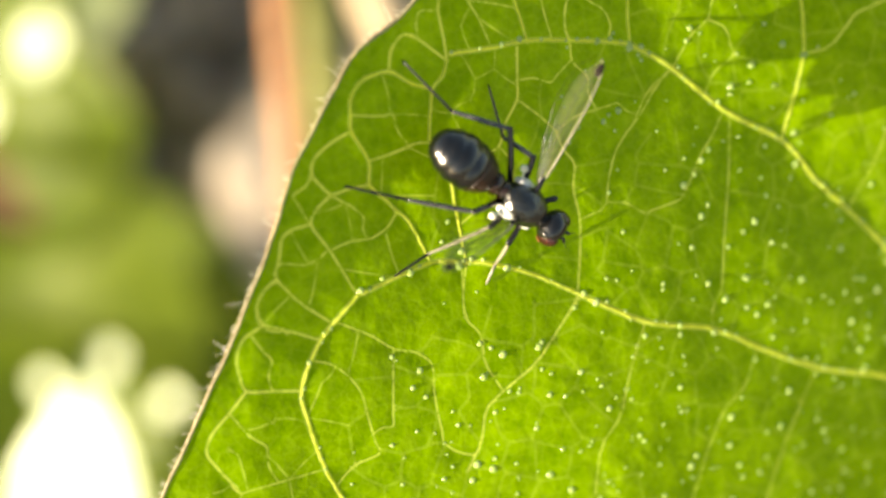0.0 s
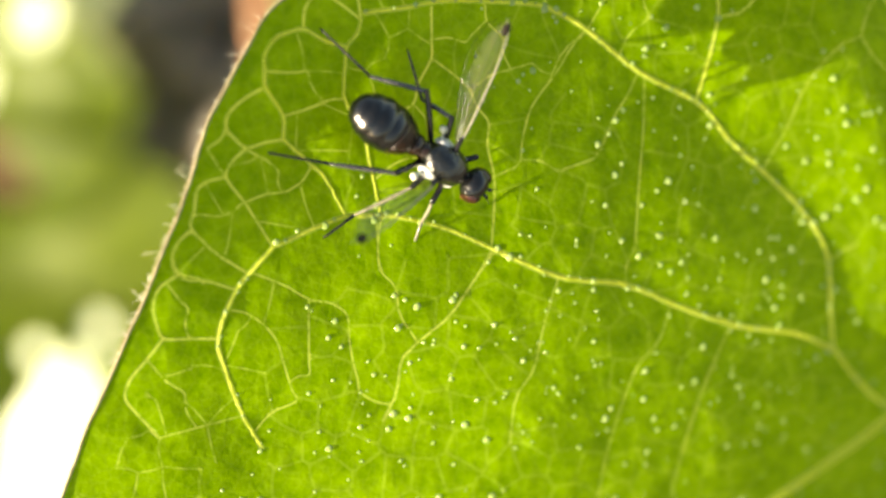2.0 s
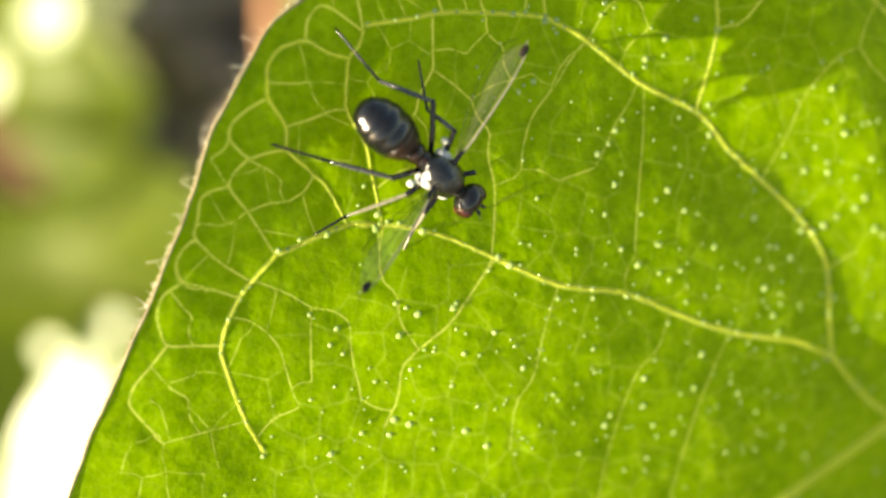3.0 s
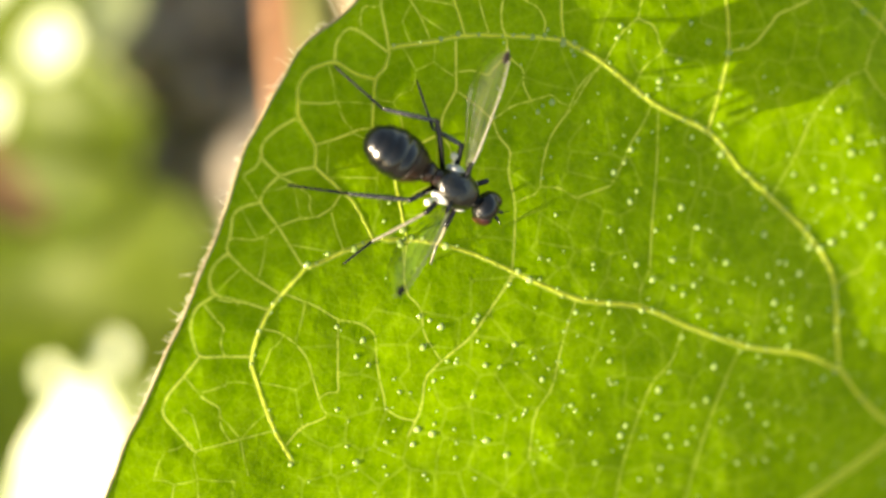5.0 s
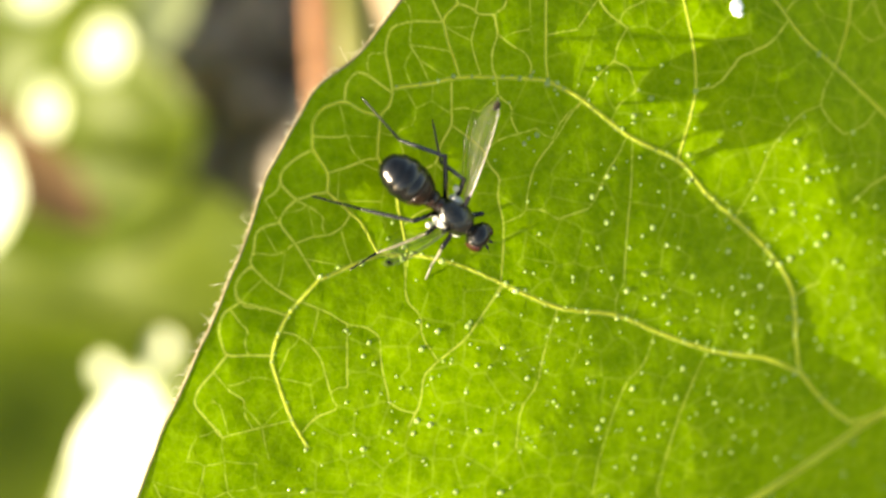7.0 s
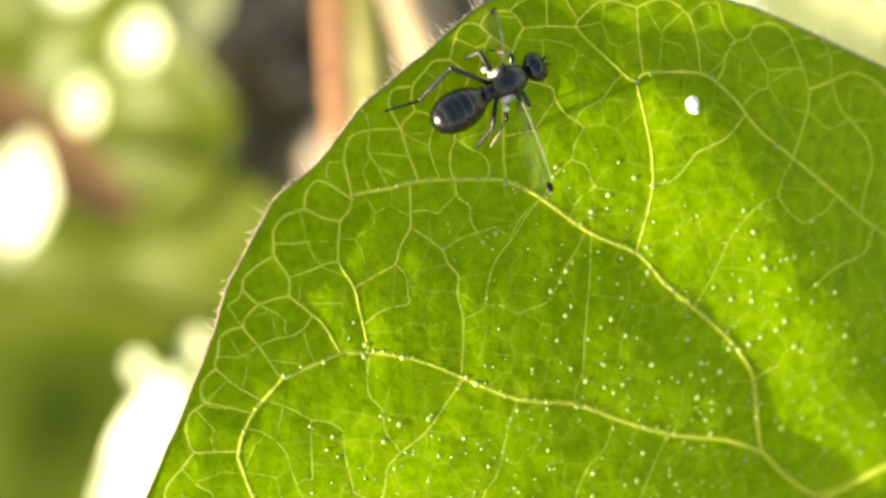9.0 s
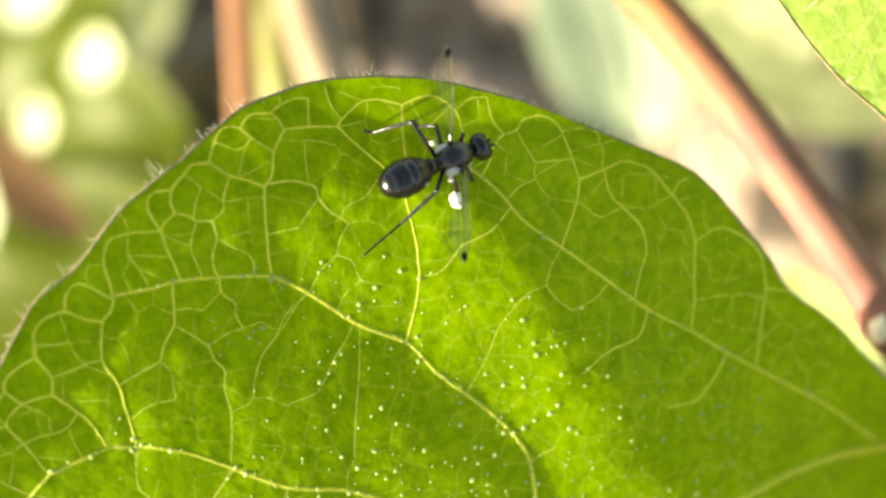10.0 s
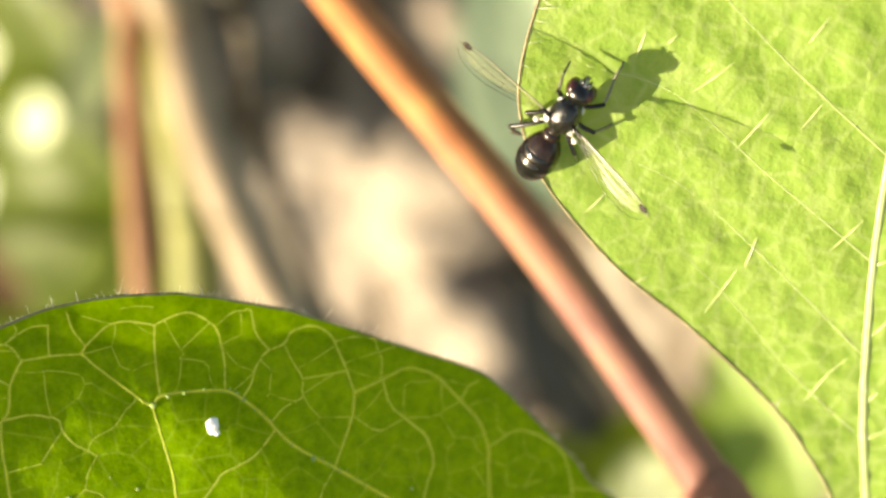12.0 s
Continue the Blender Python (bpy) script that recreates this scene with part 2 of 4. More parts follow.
def tube(path, radii, sides=8, flat=1.0, up=(0, 0, 1)):
    """A tube along the path with its own radius at each point, closed at both ends."""
    path = np.asarray(path, float)
    radii = np.broadcast_to(np.asarray(radii, float), (len(path),))
    along = np.gradient(path, axis=0)
    along /= np.linalg.norm(along, axis=1)[:, None] + 1e-12
    side = np.cross(along, np.array(up, float))
    weak = np.linalg.norm(side, axis=1) < 1e-3
    side[weak] = np.cross(along[weak], (0, 1, 0))
    side /= np.linalg.norm(side, axis=1)[:, None]
    over = np.cross(side, along)
    turn = np.linspace(0, 2 * np.pi, sides, endpoint=False)
    rings = path[:, None] + radii[:, None, None] * (np.cos(turn)[None, :, None] * side[:, None] + flat * np.sin(turn)[None, :, None] * over[:, None])
    verts = rings.reshape(-1, 3).tolist()
    faces = []
    for i in range(len(path) - 1):
        for k in range(sides):
            a, b = i * sides + k, i * sides + (k + 1) % sides
            faces.append((a, a + sides, b + sides, b))
    faces.append(tuple(range(sides)))
    last = (len(path) - 1) * sides
    faces.append(tuple(range(last + sides - 1, last - 1, -1)))
    return verts, faces


def strip(path, radii, rise):
    """A low rounded ridge along the path, open below."""
    path = np.asarray(path, float)
    radii = np.broadcast_to(np.asarray(radii, float), (len(path),))
    along = np.gradient(path, axis=0)
    side = np.cross(along, (0, 0, 1.0))
    side /= np.linalg.norm(side, axis=1)[:, None] + 1e-12
    across = np.linspace(-1, 1, 7)
    up = np.sqrt(np.maximum(0, 1 - across**2)) * rise
    rings = path[:, None] + radii[:, None, None] * (across[None, :, None] * side[:, None] + up[None, :, None] * np.array((0, 0, 1.0)))
    faces = [(i * 7 + k, i * 7 + k + 1, i * 7 + k + 8, i * 7 + k + 7) for i in range(len(path) - 1) for k in range(6)]
    return rings.reshape(-1, 3).tolist(), faces


def lathe(profile, sy=1.0, sz=1.0, sides=28, bend=0.0):
    """A body along x from (x, radius) pairs, wider or flatter by sy and sz, its ends drooping by bend."""
    p = smooth_line(profile, 0.04)
    xm = p[:, 0].mean()
    verts, faces = [], []
    for x, r in p:
        for k in range(sides):
            a = 2 * math.pi * k / sides
            verts.append((x, max(r, 0.004) * sy * math.cos(a), max(r, 0.004) * sz * math.sin(a) - bend * (x - xm) ** 2))
    n = len(p)
    for i in range(n - 1):
        for k in range(sides):
            a, b = i * sides + k, i * sides + (k + 1) % sides
            faces.append((a, b, b + sides, a + sides))
    faces.append(tuple(range(sides - 1, -1, -1)))
    faces.append(tuple(range((n - 1) * sides, n * sides)))
    return verts, faces


def ball(centre, size, rings=12, sides=18):
    verts, faces = [], []
    for i in range(1, rings):
        a = math.pi * i / rings
        for k in range(sides):
            b = 2 * math.pi * k / sides
            verts.append((centre[0] + size[0] * math.sin(a) * math.cos(b), centre[1] + size[1] * math.sin(a) * math.sin(b), centre[2] + size[2] * math.cos(a)))
    top, low = len(verts), len(verts) + 1
    verts += [(centre[0], centre[1], centre[2] + size[2]), (centre[0], centre[1], centre[2] - size[2])]
    for i in range(rings - 2):
        for k in range(sides):
            a, b = i * sides + k, i * sides + (k + 1) % sides
            faces.append((a, a + sides, b + sides, b))
    for k in range(sides):
        faces.append((top, k, (k + 1) % sides))
        a = (rings - 2) * sides
        faces.append((low, a + (k + 1) % sides, a + k))
    return verts, faces


def joined(pieces):
    verts, faces = [], []
    for v, f in pieces:
        n = len(verts)
        verts += list(v)
        faces += [tuple(i + n for i in face) for face in f]
    return verts, faces


# ---- the leaf on which the fly stands ----
MIDRIB = [(30.0, -0.6), (26.3, -1.6), (22.3, -2.1), (18.6, -3.4), (15.6, -4.9), (13.1, -6.5), (9.0, -8.9), (4.0, -12.2), (-1.0, -15.4), (-5.0, -17.8)]
VEINS = {"A": [], "B": [], "F": [], "C": [], "D": [], "E": []}


def vein(rank, *points):
    VEINS[rank].append(points)


vein("A", (15.59, -4.95), (14.86, -5.13), (14.27, -5.16), (13.19, -4.38), (12.34, -3.51))
vein("A", (12.30, -3.51), (12.08, -2.38), (11.85, -0.97), (11.15, 0.06), (10.28, 0.86), (9.00, 1.90), (8.18, 2.77), (6.64, 3.45), (5.20, 4.44), (4.23, 4.91))
vein("B", (4.23, 4.91), (3.44, 4.92), (1.86, 4.82), (0.96, 4.58), (0.07, 4.41))
vein("A", (12.34, -3.51), (11.06, -3.04), (9.36, -2.79), (7.74, -2.27), (6.36, -1.74), (4.68, -1.53), (3.09, -0.89))
vein("B", (3.13, -0.90), (1.90, -0.39), (0.85, -0.15), (-0.05, -0.14))
vein("B", (0.47, -0.15), (-0.35, -0.14), (-1.94, -0.85))
vein("B", (-1.94, -0.85), (-2.43, -1.40), (-2.80, -1.90), (-3.18, -2.91), (-3.04, -3.73), (-2.72, -4.76), (-2.36, -5.50))
vein("E", (-2.44, -1.42), (-1.69, -1.73), (-1.19, -2.06), (-0.69, -2.13), (-0.31, -2.40), (-0.28, -3.19), (-0.05, -4.26))
vein("E", (-1.19, -2.06), (-1.20, -3.02), (-1.21, -3.81))
vein("D", (3.13, -0.90), (2.65, -1.54), (2.06, -2.46), (1.26, -3.11), (0.89, -3.50), (0.80, -4.31), (0.48, -4.97))
vein("E", (0.33, -0.15), (0.40, -1.38), (0.79, -1.77), (0.86, -2.43), (1.29, -3.08))
vein("E", (-2.19, -2.61), (-1.89, -3.00), (-1.71, -3.79), (-1.53, -4.45))
vein("E", (4.55, -1.85), (4.29, -2.81), (4.12, -3.78), (3.64, -4.47), (3.54, -5.61))
vein("E", (-2.72, -4.76), (-3.70, -5.00), (-4.55, -5.21))
vein("E", (5.31, 4.44), (4.67, 3.85), (4.31, 3.03))
vein("C", (8.11, 2.82), (8.40, 3.85), (8.58, 4.83), (8.49, 5.92), (8.33, 6.60), (8.02, 7.79))
vein("D", (8.58, 4.86), (9.21, 4.99), (9.87, 5.84))
vein("F", (8.02, 7.79), (8.27, 8.13), (9.42, 8.22), (10.03, 8.16), (10.44, 7.92), (10.99, 7.44), (11.74, 6.57), (12.76, 5.85))
vein("F", (12.76, 5.85), (14.16, 4.83), (15.61, 3.76), (17.12, 2.97), (18.70, 2.01), (20.59, 0.99), (22.40, -0.03), (24.39, -1.47))
vein("C", (4.26, 4.90), (4.17, 5.45), (4.16, 6.11), (4.14, 6.94), (4.14, 7.57), (4.36, 7.91), (4.39, 8.57), (4.56, 9.02), (4.69, 9.28))
vein("D", (4.69, 9.28), (4.49, 9.61), (4.28, 9.75), (3.78, 9.71))
vein("E", (4.28, 9.75), (4.58, 10.08), (4.48, 10.31))
vein("D", (4.40, 8.60), (3.89, 8.93), (3.37, 9.34), (2.98, 9.28), (2.78, 8.88), (2.65, 8.25))
vein("E", (2.78, 8.86), (3.12, 8.75), (3.39, 8.64))
vein("C", (2.65, 8.25), (2.20, 8.21), (1.93, 7.86), (1.64, 7.48), (1.61, 7.08), (1.72, 6.79))
vein("C", (2.65, 8.25), (3.21, 7.87), (3.69, 7.76), (4.14, 7.57))
vein("D", (3.21, 7.87), (3.04, 7.34), (3.02, 6.83), (2.71, 6.57))
vein("E", (1.98, 7.91), (2.45, 7.54), (2.29, 7.12), (2.19, 6.61))
vein("D", (1.72, 6.79), (2.06, 6.71), (2.28, 6.55), (2.71, 6.57))
vein("C", (1.72, 6.79), (1.40, 6.46), (1.33, 6.26), (1.48, 5.69), (1.67, 5.19), (1.80, 4.80))
vein("D", (1.33, 6.26), (0.49, 6.21), (0.00, 6.02), (-0.15, 5.68), (-0.19, 5.31), (-0.07, 4.75), (0.01, 4.26))
vein("E", (0.49, 6.21), (0.44, 5.57), (0.96, 5.55), (1.55, 5.50))
vein("E", (0.45, 5.57), (0.71, 5.19), (0.99, 4.59))
vein("D", (1.33, 6.26), (1.08, 6.72), (0.98, 7.01), (1.12, 7.37), (1.64, 7.47))
vein("E", (0.49, 6.21), (0.44, 6.55), (0.32, 6.71))
vein("E", (2.28, 6.55), (2.15, 6.10), (2.09, 5.80), (2.19, 5.41), (2.39, 4.85))
vein("D", (2.71, 6.57), (2.82, 6.05), (2.66, 5.56), (2.68, 5.11), (2.80, 4.88))
vein("E", (2.82, 6.05), (3.22, 5.78), (3.61, 5.61), (3.77, 5.28))
vein("E", (4.16, 6.15), (4.57, 6.26), (4.93, 6.33), (5.06, 6.37))
vein("E", (-0.19, 5.31), (-0.60, 5.27), (-0.66, 4.95))
vein("C", (0.01, 4.26), (-0.08, 3.94), (-0.32, 3.64), (-0.37, 2.99), (-0.38, 2.46), (0.06, 1.77), (0.21, 0.96), (0.44, -0.15))
vein("C", (-0.32, 3.64), (-0.78, 3.73), (-1.24, 3.99), (-1.80, 3.76), (-2.05, 3.38), (-2.06, 3.00), (-2.05, 2.66), (-1.66, 2.05), (-1.68, 1.53))
vein("C", (-1.68, 1.53), (-1.15, 1.06), (-0.79, 0.72), (-0.36, -0.14))
vein("D", (-1.66, 2.05), (-1.10, 2.26), (-0.67, 2.47), (-0.38, 2.48))
vein("D", (-1.24, 3.99), (-1.20, 4.41), (-0.94, 4.77), (-0.63, 4.70), (0.01, 4.26))
vein("E", (-0.63, 4.70), (-0.65, 5.02))
vein("E", (-2.06, 3.00), (-1.59, 3.00), (-1.16, 3.04))
vein("D", (-2.05, 2.66), (-2.48, 2.39), (-2.83, 2.04), (-2.87, 1.71), (-2.49, 1.30), (-2.03, 1.47), (-1.68, 1.53))
vein("D", (-2.49, 1.30), (-2.80, 0.98), (-2.92, 0.67), (-2.52, 0.13), (-2.23, -0.37), (-1.95, -0.86))
vein("D", (-2.92, 0.67), (-3.27, 0.58), (-3.50, 0.39), (-3.55, -0.07), (-3.66, -0.45), (-3.16, -1.01), (-2.48, -1.47))
vein("E", (-2.52, 0.13), (-2.12, 0.31), (-1.64, 0.39))
vein("E", (-3.58, -0.15), (-3.06, -0.18))
vein("E", (-2.92, 0.67), (-3.11, 1.03), (-3.24, 1.28))
vein("E", (-2.49, 1.30), (-2.04, 1.08), (-1.80, 0.84))
vein("E", (-3.64, -0.46), (-3.97, -0.85), (-4.07, -1.21), (-3.91, -1.58), (-3.21, -1.66))
vein("E", (0.44, -0.15), (0.36, -0.86), (0.40, -1.38))
vein("D", (3.01, -0.94), (2.69, -1.49), (2.43, -1.89))
vein("D", (1.57, 4.74), (1.58, 3.96), (1.59, 3.50), (1.28, 2.91), (1.19, 2.44), (0.67, 2.14), (0.06, 1.77))
vein("D", (1.59, 3.50), (2.14, 3.13), (2.48, 2.84), (2.63, 2.45), (2.94, 2.11), (2.88, 1.57), (3.07, 0.84), (3.07, 0.03), (3.01, -0.94))
vein("E", (2.48, 2.84), (2.96, 3.20), (3.37, 3.35), (3.95, 3.53))
vein("E", (1.19, 2.44), (1.48, 2.11), (1.53, 1.30))
vein("E", (2.81, 4.88), (2.83, 4.45), (3.22, 4.10))
vein("E", (2.83, 4.45), (2.34, 3.92))
vein("E", (3.07, 0.84), (3.68, 1.13), (3.73, 1.76), (3.90, 2.43), (4.16, 2.85), (4.51, 3.29), (4.88, 3.94), (5.31, 4.44))
vein("E", (6.59, 3.48), (6.33, 2.90), (6.00, 2.39), (5.59, 1.37), (5.00, 1.14), (4.60, 1.01))
vein("E", (6.75, 3.40), (6.74, 2.03), (6.63, 0.63), (6.57, -0.80))
vein("D", (11.99, -1.10), (12.30, -0.86), (12.67, -0.70))
vein("E", (9.96, 1.22), (10.56, 2.28), (10.94, 3.31), (11.77, 4.31), (12.39, 4.57))
vein("D", (4.69, 9.28), (5.53, 9.39), (6.18, 9.39))
vein("D", (6.18, 9.39), (6.28, 9.61), (6.82, 10.18), (7.28, 10.27), (8.01, 10.12))
vein("C", (6.18, 9.39), (6.65, 8.93), (7.17, 8.49), (7.75, 7.99))
vein("D", (8.01, 10.12), (8.03, 9.52), (8.13, 8.67), (8.22, 8.06))
vein("D", (8.01, 10.12), (8.49, 10.37), (8.88, 10.45), (9.23, 10.29), (9.64, 9.95), (9.89, 9.08), (9.94, 8.17))
vein("E", (9.58, 10.00), (10.04, 10.42), (10.52, 10.43))
vein("E", (5.81, 10.51), (5.95, 10.06), (6.28, 9.61))
vein("E", (5.34, 10.23), (5.37, 9.37))
vein("E", (5.34, 10.23), (4.87, 10.20), (4.31, 9.79))
vein("D", (4.19, 7.65), (4.89, 7.78), (5.56, 7.62), (5.64, 7.26), (5.93, 6.86), (6.49, 6.51))
vein("E", (6.49, 6.51), (6.22, 5.99), (6.14, 5.55), (5.73, 5.20), (5.31, 4.44))
vein("E", (6.14, 5.55), (6.60, 5.37), (6.78, 4.74))
vein("E", (5.64, 7.26), (5.32, 6.79), (5.06, 6.37))
vein("D", (10.42, 7.94), (10.66, 8.38), (10.71, 8.76), (10.97, 9.23), (11.47, 9.41), (11.64, 9.78), (12.12, 9.93), (12.49, 9.84), (12.79, 9.57), (13.13, 8.78), (13.43, 7.90))
vein("C", (13.43, 7.90), (13.37, 7.19), (12.88, 5.77))
vein("C", (13.43, 7.90), (14.18, 8.22), (14.88, 8.57), (15.72, 8.30), (16.45, 7.45), (17.01, 6.77), (17.26, 5.93), (17.23, 4.90), (17.27, 3.97), (17.15, 2.95))
vein("D", (17.26, 5.93), (18.09, 6.43), (18.76, 6.20), (19.55, 5.59), (19.82, 4.39), (19.72, 3.60), (19.54, 1.56))
vein("D", (14.20, 8.22), (14.41, 7.41), (14.97, 6.89), (15.45, 6.45), (15.66, 5.64), (15.40, 4.91), (15.22, 4.05))
vein("E", (17.27, 3.97), (18.16, 4.11), (19.14, 4.13))
vein("E", (19.81, 4.32), (20.68, 4.17))
vein("E", (16.45, 7.45), (16.70, 7.88), (16.95, 7.99))
vein("D", (15.68, 3.73), (15.51, 3.11), (15.33, 2.81), (14.34, 2.43), (13.63, 1.78))
vein("D", (18.46, 2.16), (18.09, 1.44), (17.44, 0.58), (16.47, 0.50))
vein("E", (11.47, 9.41), (11.73, 8.92), (12.05, 8.41), (12.00, 7.86))
vein("E", (12.05, 8.41), (13.21, 8.55))
vein("E", (14.14, 8.20), (14.21, 8.81), (13.95, 9.43))
vein("E", (12.89, 5.76), (12.56, 5.19), (12.39, 4.57), (12.85, 4.03), (13.25, 3.79))
vein("E", (7.34, 7.82), (7.01, 7.31), (6.52, 7.05))
vein("E", (13.37, 7.23), (14.06, 6.67), (14.83, 7.03))
vein("D", (-3.61, -0.49), (-3.89, -0.73), (-4.05, -1.08), (-3.93, -1.47), (-3.40, -1.60), (-2.75, -1.83))
vein("D", (-3.93, -1.47), (-4.35, -1.75), (-4.50, -2.18), (-4.46, -2.55), (-4.34, -2.93), (-3.66, -2.92), (-3.17, -2.94))
vein("E", (-4.20, -1.65), (-3.91, -2.07), (-3.77, -2.24))
vein("D", (-4.34, -2.93), (-4.68, -3.36), (-5.10, -3.85), (-5.24, -4.28), (-4.89, -4.76), (-4.75, -4.94))
vein("E", (-4.70, -3.38), (-4.33, -3.88), (-3.96, -4.17))
vein("E", (-4.47, -2.50), (-4.47, -2.45))
vein("E", (9.22, -2.75), (8.78, -3.81), (8.44, -4.73), (8.06, -6.15), (7.89, -7.12))
vein("E", (7.57, -2.20), (7.30, -3.16), (6.72, -3.74), (6.31, -4.94), (5.99, -6.16), (5.88, -7.11))
for rank in "CDE":
    VEINS[rank] = [kinked(some, 0.3) for some in VEINS[rank]]


def run_on():
    """Leads every loose end of the smaller veins on to the next vein, so that the cells close."""
    every = [(id(some), smooth_line(some, 0.06)) for lines in VEINS.values() for some in lines] + [(0, smooth_line(MIDRIB, 0.06))]
    for rank in "CDE":
        for i, some in enumerate(VEINS[rank]):
            others = np.vstack([dots for key, dots in every if key != id(some)])
            line = np.array(some, float)
            for _ in range(2):
                line = line[::-1]
                away_by = others - line[-1]
                d = np.linalg.norm(away_by, axis=1)
                if d.min() < 0.10:
                    continue
                ahead = line[-1] - line[-2]
                ok = (away_by @ ahead > 0.35 * d * np.linalg.norm(ahead)) & (d < 2.2)
                if ok.any():
                    to = others[ok][d[ok].argmin()]
                    bow = (to - line[-1])[::-1] * (0.10, -0.10)
                    line = np.vstack([line, line[-1] * 0.5 + to * 0.5 + bow, to])
            VEINS[rank][i] = line


run_on()
RADIUS = {"A": 0.064, "B": 0.050, "F": 0.044, "C": 0.036, "D": 0.029, "E": 0.023}
OUTLINE_TOP = [(30.5, -0.8), (28.5, -1.2), (26.1, -0.3), (24.3, 1.2), (22.4, 3.0), (20.6, 4.3), (19.8, 5.4), (18.8, 6.55), (17.8, 7.65), (16.9, 8.35), (15.0, 9.1), (11.8, 10.3), (9.1, 10.9), (7.8, 11.0), (5.8, 10.8), (4.6, 10.4), (3.4, 9.8), (2.4, 8.8), (1.1, 7.6), (0.2, 6.7)]
OUTLINE_TIP = [(-0.9, 5.2), (-1.9, 4.3), (-2.6, 3.1), (-3.3, 1.6), (-3.7, 0.3), (-4.3, -1.2), (-4.8, -2.3), (-5.5, -3.8), (-6.2, -5.3), (-7.2, -8.0), (-7.9, -11.0), (-7.6, -14.5), (-6.2, -17.5), (-5.2, -18.4)]
OUTLINE_LOW = [(-3.0, -18.2), (1.0, -17.6), (6.0, -16.6), (13.0, -14.6), (20.0, -11.6), (26.0, -7.4), (29.0, -3.6), (30.3, -1.3)]


def tree_of(lines, step=0.12):
    """A search tree of points along the lines, in the leaf's plane."""
    dots = np.vstack([smooth_line(some, step) for some in lines])
    tree = KDTree(len(dots))
    for i, (x, y) in enumerate(dots):
        tree.insert((x, y, 0), i)
    tree.balance()
    return tree


def away(points, tree):
    find = tree.find
    return np.array([find((x, y, 0))[2] for x, y in np.asarray(points, float).tolist()])


def nearest(points, lines, step=0.12):
    """The distance in the leaf's plane from each point to the nearest of the lines."""
    return away(points, tree_of(lines, step))


COARSE, MIDDLE, FINE = tree_of([MIDRIB] + VEINS["A"] + VEINS["B"]), tree_of(VEINS["F"] + VEINS["C"] + VEINS["D"]), tree_of(VEINS["E"])


def leaf_bend(u, v):
    """The leaf's wide bend, without its relief."""
    a, b = u / 10, v / 10
    return 2.706 - 3.728 * a + 1.950 * b - 0.620 * a * a + 0.738 * a * b - 1.340 * b * b


# crests of the swollen lobes between the main veins: line, height, width
LOBES = [
    ([(10.8, 6.3), (12.8, 4.1), (14.9, 1.1), (17.4, -2.9)], 0.78, 2.6),
    ([(15.2, 1.0), (17.4, -3.2)], 0.45, 2.8),
    ([(4.2, -2.4), (4.4, -4.0), (3.6, -7.5)], 0.62, 3.6),
    ([(10.8, -3.0), (10.6, -5.0), (9.4, -8.5)], 1.00, 4.4),
    ([(4.2, 5.0), (4.6, 2.0)], -0.18, 2.2),
]


def leaf_height(points):
    """Bend, blisters between the veins, and the grooves in which the veins lie."""
    p = np.asarray(points, float)
    d1, d2, d3 = away(p, COARSE), away(p, MIDDLE), away(p, FINE)
    z = leaf_bend(p[:, 0], p[:, 1])
    z -= 0.04 * np.maximum(0.0, p[:, 1] - 6.5) ** 2
    z += 0.13 * (1 - np.exp(-((d1 / 1.3) ** 2)))
    z += 0.045 * (1 - np.exp(-((d2 / 0.42) ** 2)))
    z += 0.018 * (1 - np.exp(-((d3 / 0.25) ** 2)))
    rim = np.maximum(0.0, 6.5 - nearest(p, [OUTLINE_TOP[-6:] + OUTLINE_TIP[:6]]))
    z += 0.0165 * rim**2
    for crest, high, wide in LOBES:
        z += high * np.exp(-((nearest(p, [crest]) / wide) ** 2))
    wav = [noise.noise((x * 0.45, y * 0.45, 3.0)) * 0.10 + noise.noise((x * 1.7, y * 1.7, 7.0)) * 0.022 for x, y in p]
    return z + np.array(wav)


def lifted(line, up):
    line = np.asarray(line)
    return np.column_stack([line, leaf_height(line) + up])


def inside(points, outline):
    x, y = np.asarray(points).T
    hit = np.zeros(len(x), bool)
    for (x0, y0), (x1, y1) in zip(outline, np.roll(outline, -1, axis=0)):
        with np.errstate(divide="ignore", invalid="ignore"):
            hit ^= ((y0 > y) != (y1 > y)) & (x < (x1 - x0) * (y - y0) / (y1 - y0) + x0)
    return hit


def sheet(outline, points):
    """Triangles that fill the outline through the given points."""
    n = len(outline)
    allpts = [Vector(p) for p in outline] + [Vector(p) for p in points]
    v, _, f, *_ = delaunay_2d_cdt(allpts, [(i, (i + 1) % n) for i in range(n)], [], 1, 1e-5)
    return np.array([tuple(p) for p in v]), [tuple(t) for t in f]


def scatter(lo, hi, gap, rng):
    us, vs = np.meshgrid(np.arange(lo[0], hi[0], gap), np.arange(lo[1], hi[1], gap))
    p = np.column_stack([us.ravel(), vs.ravel()])
    return p + rng.uniform(-0.3, 0.3, p.shape) * gap


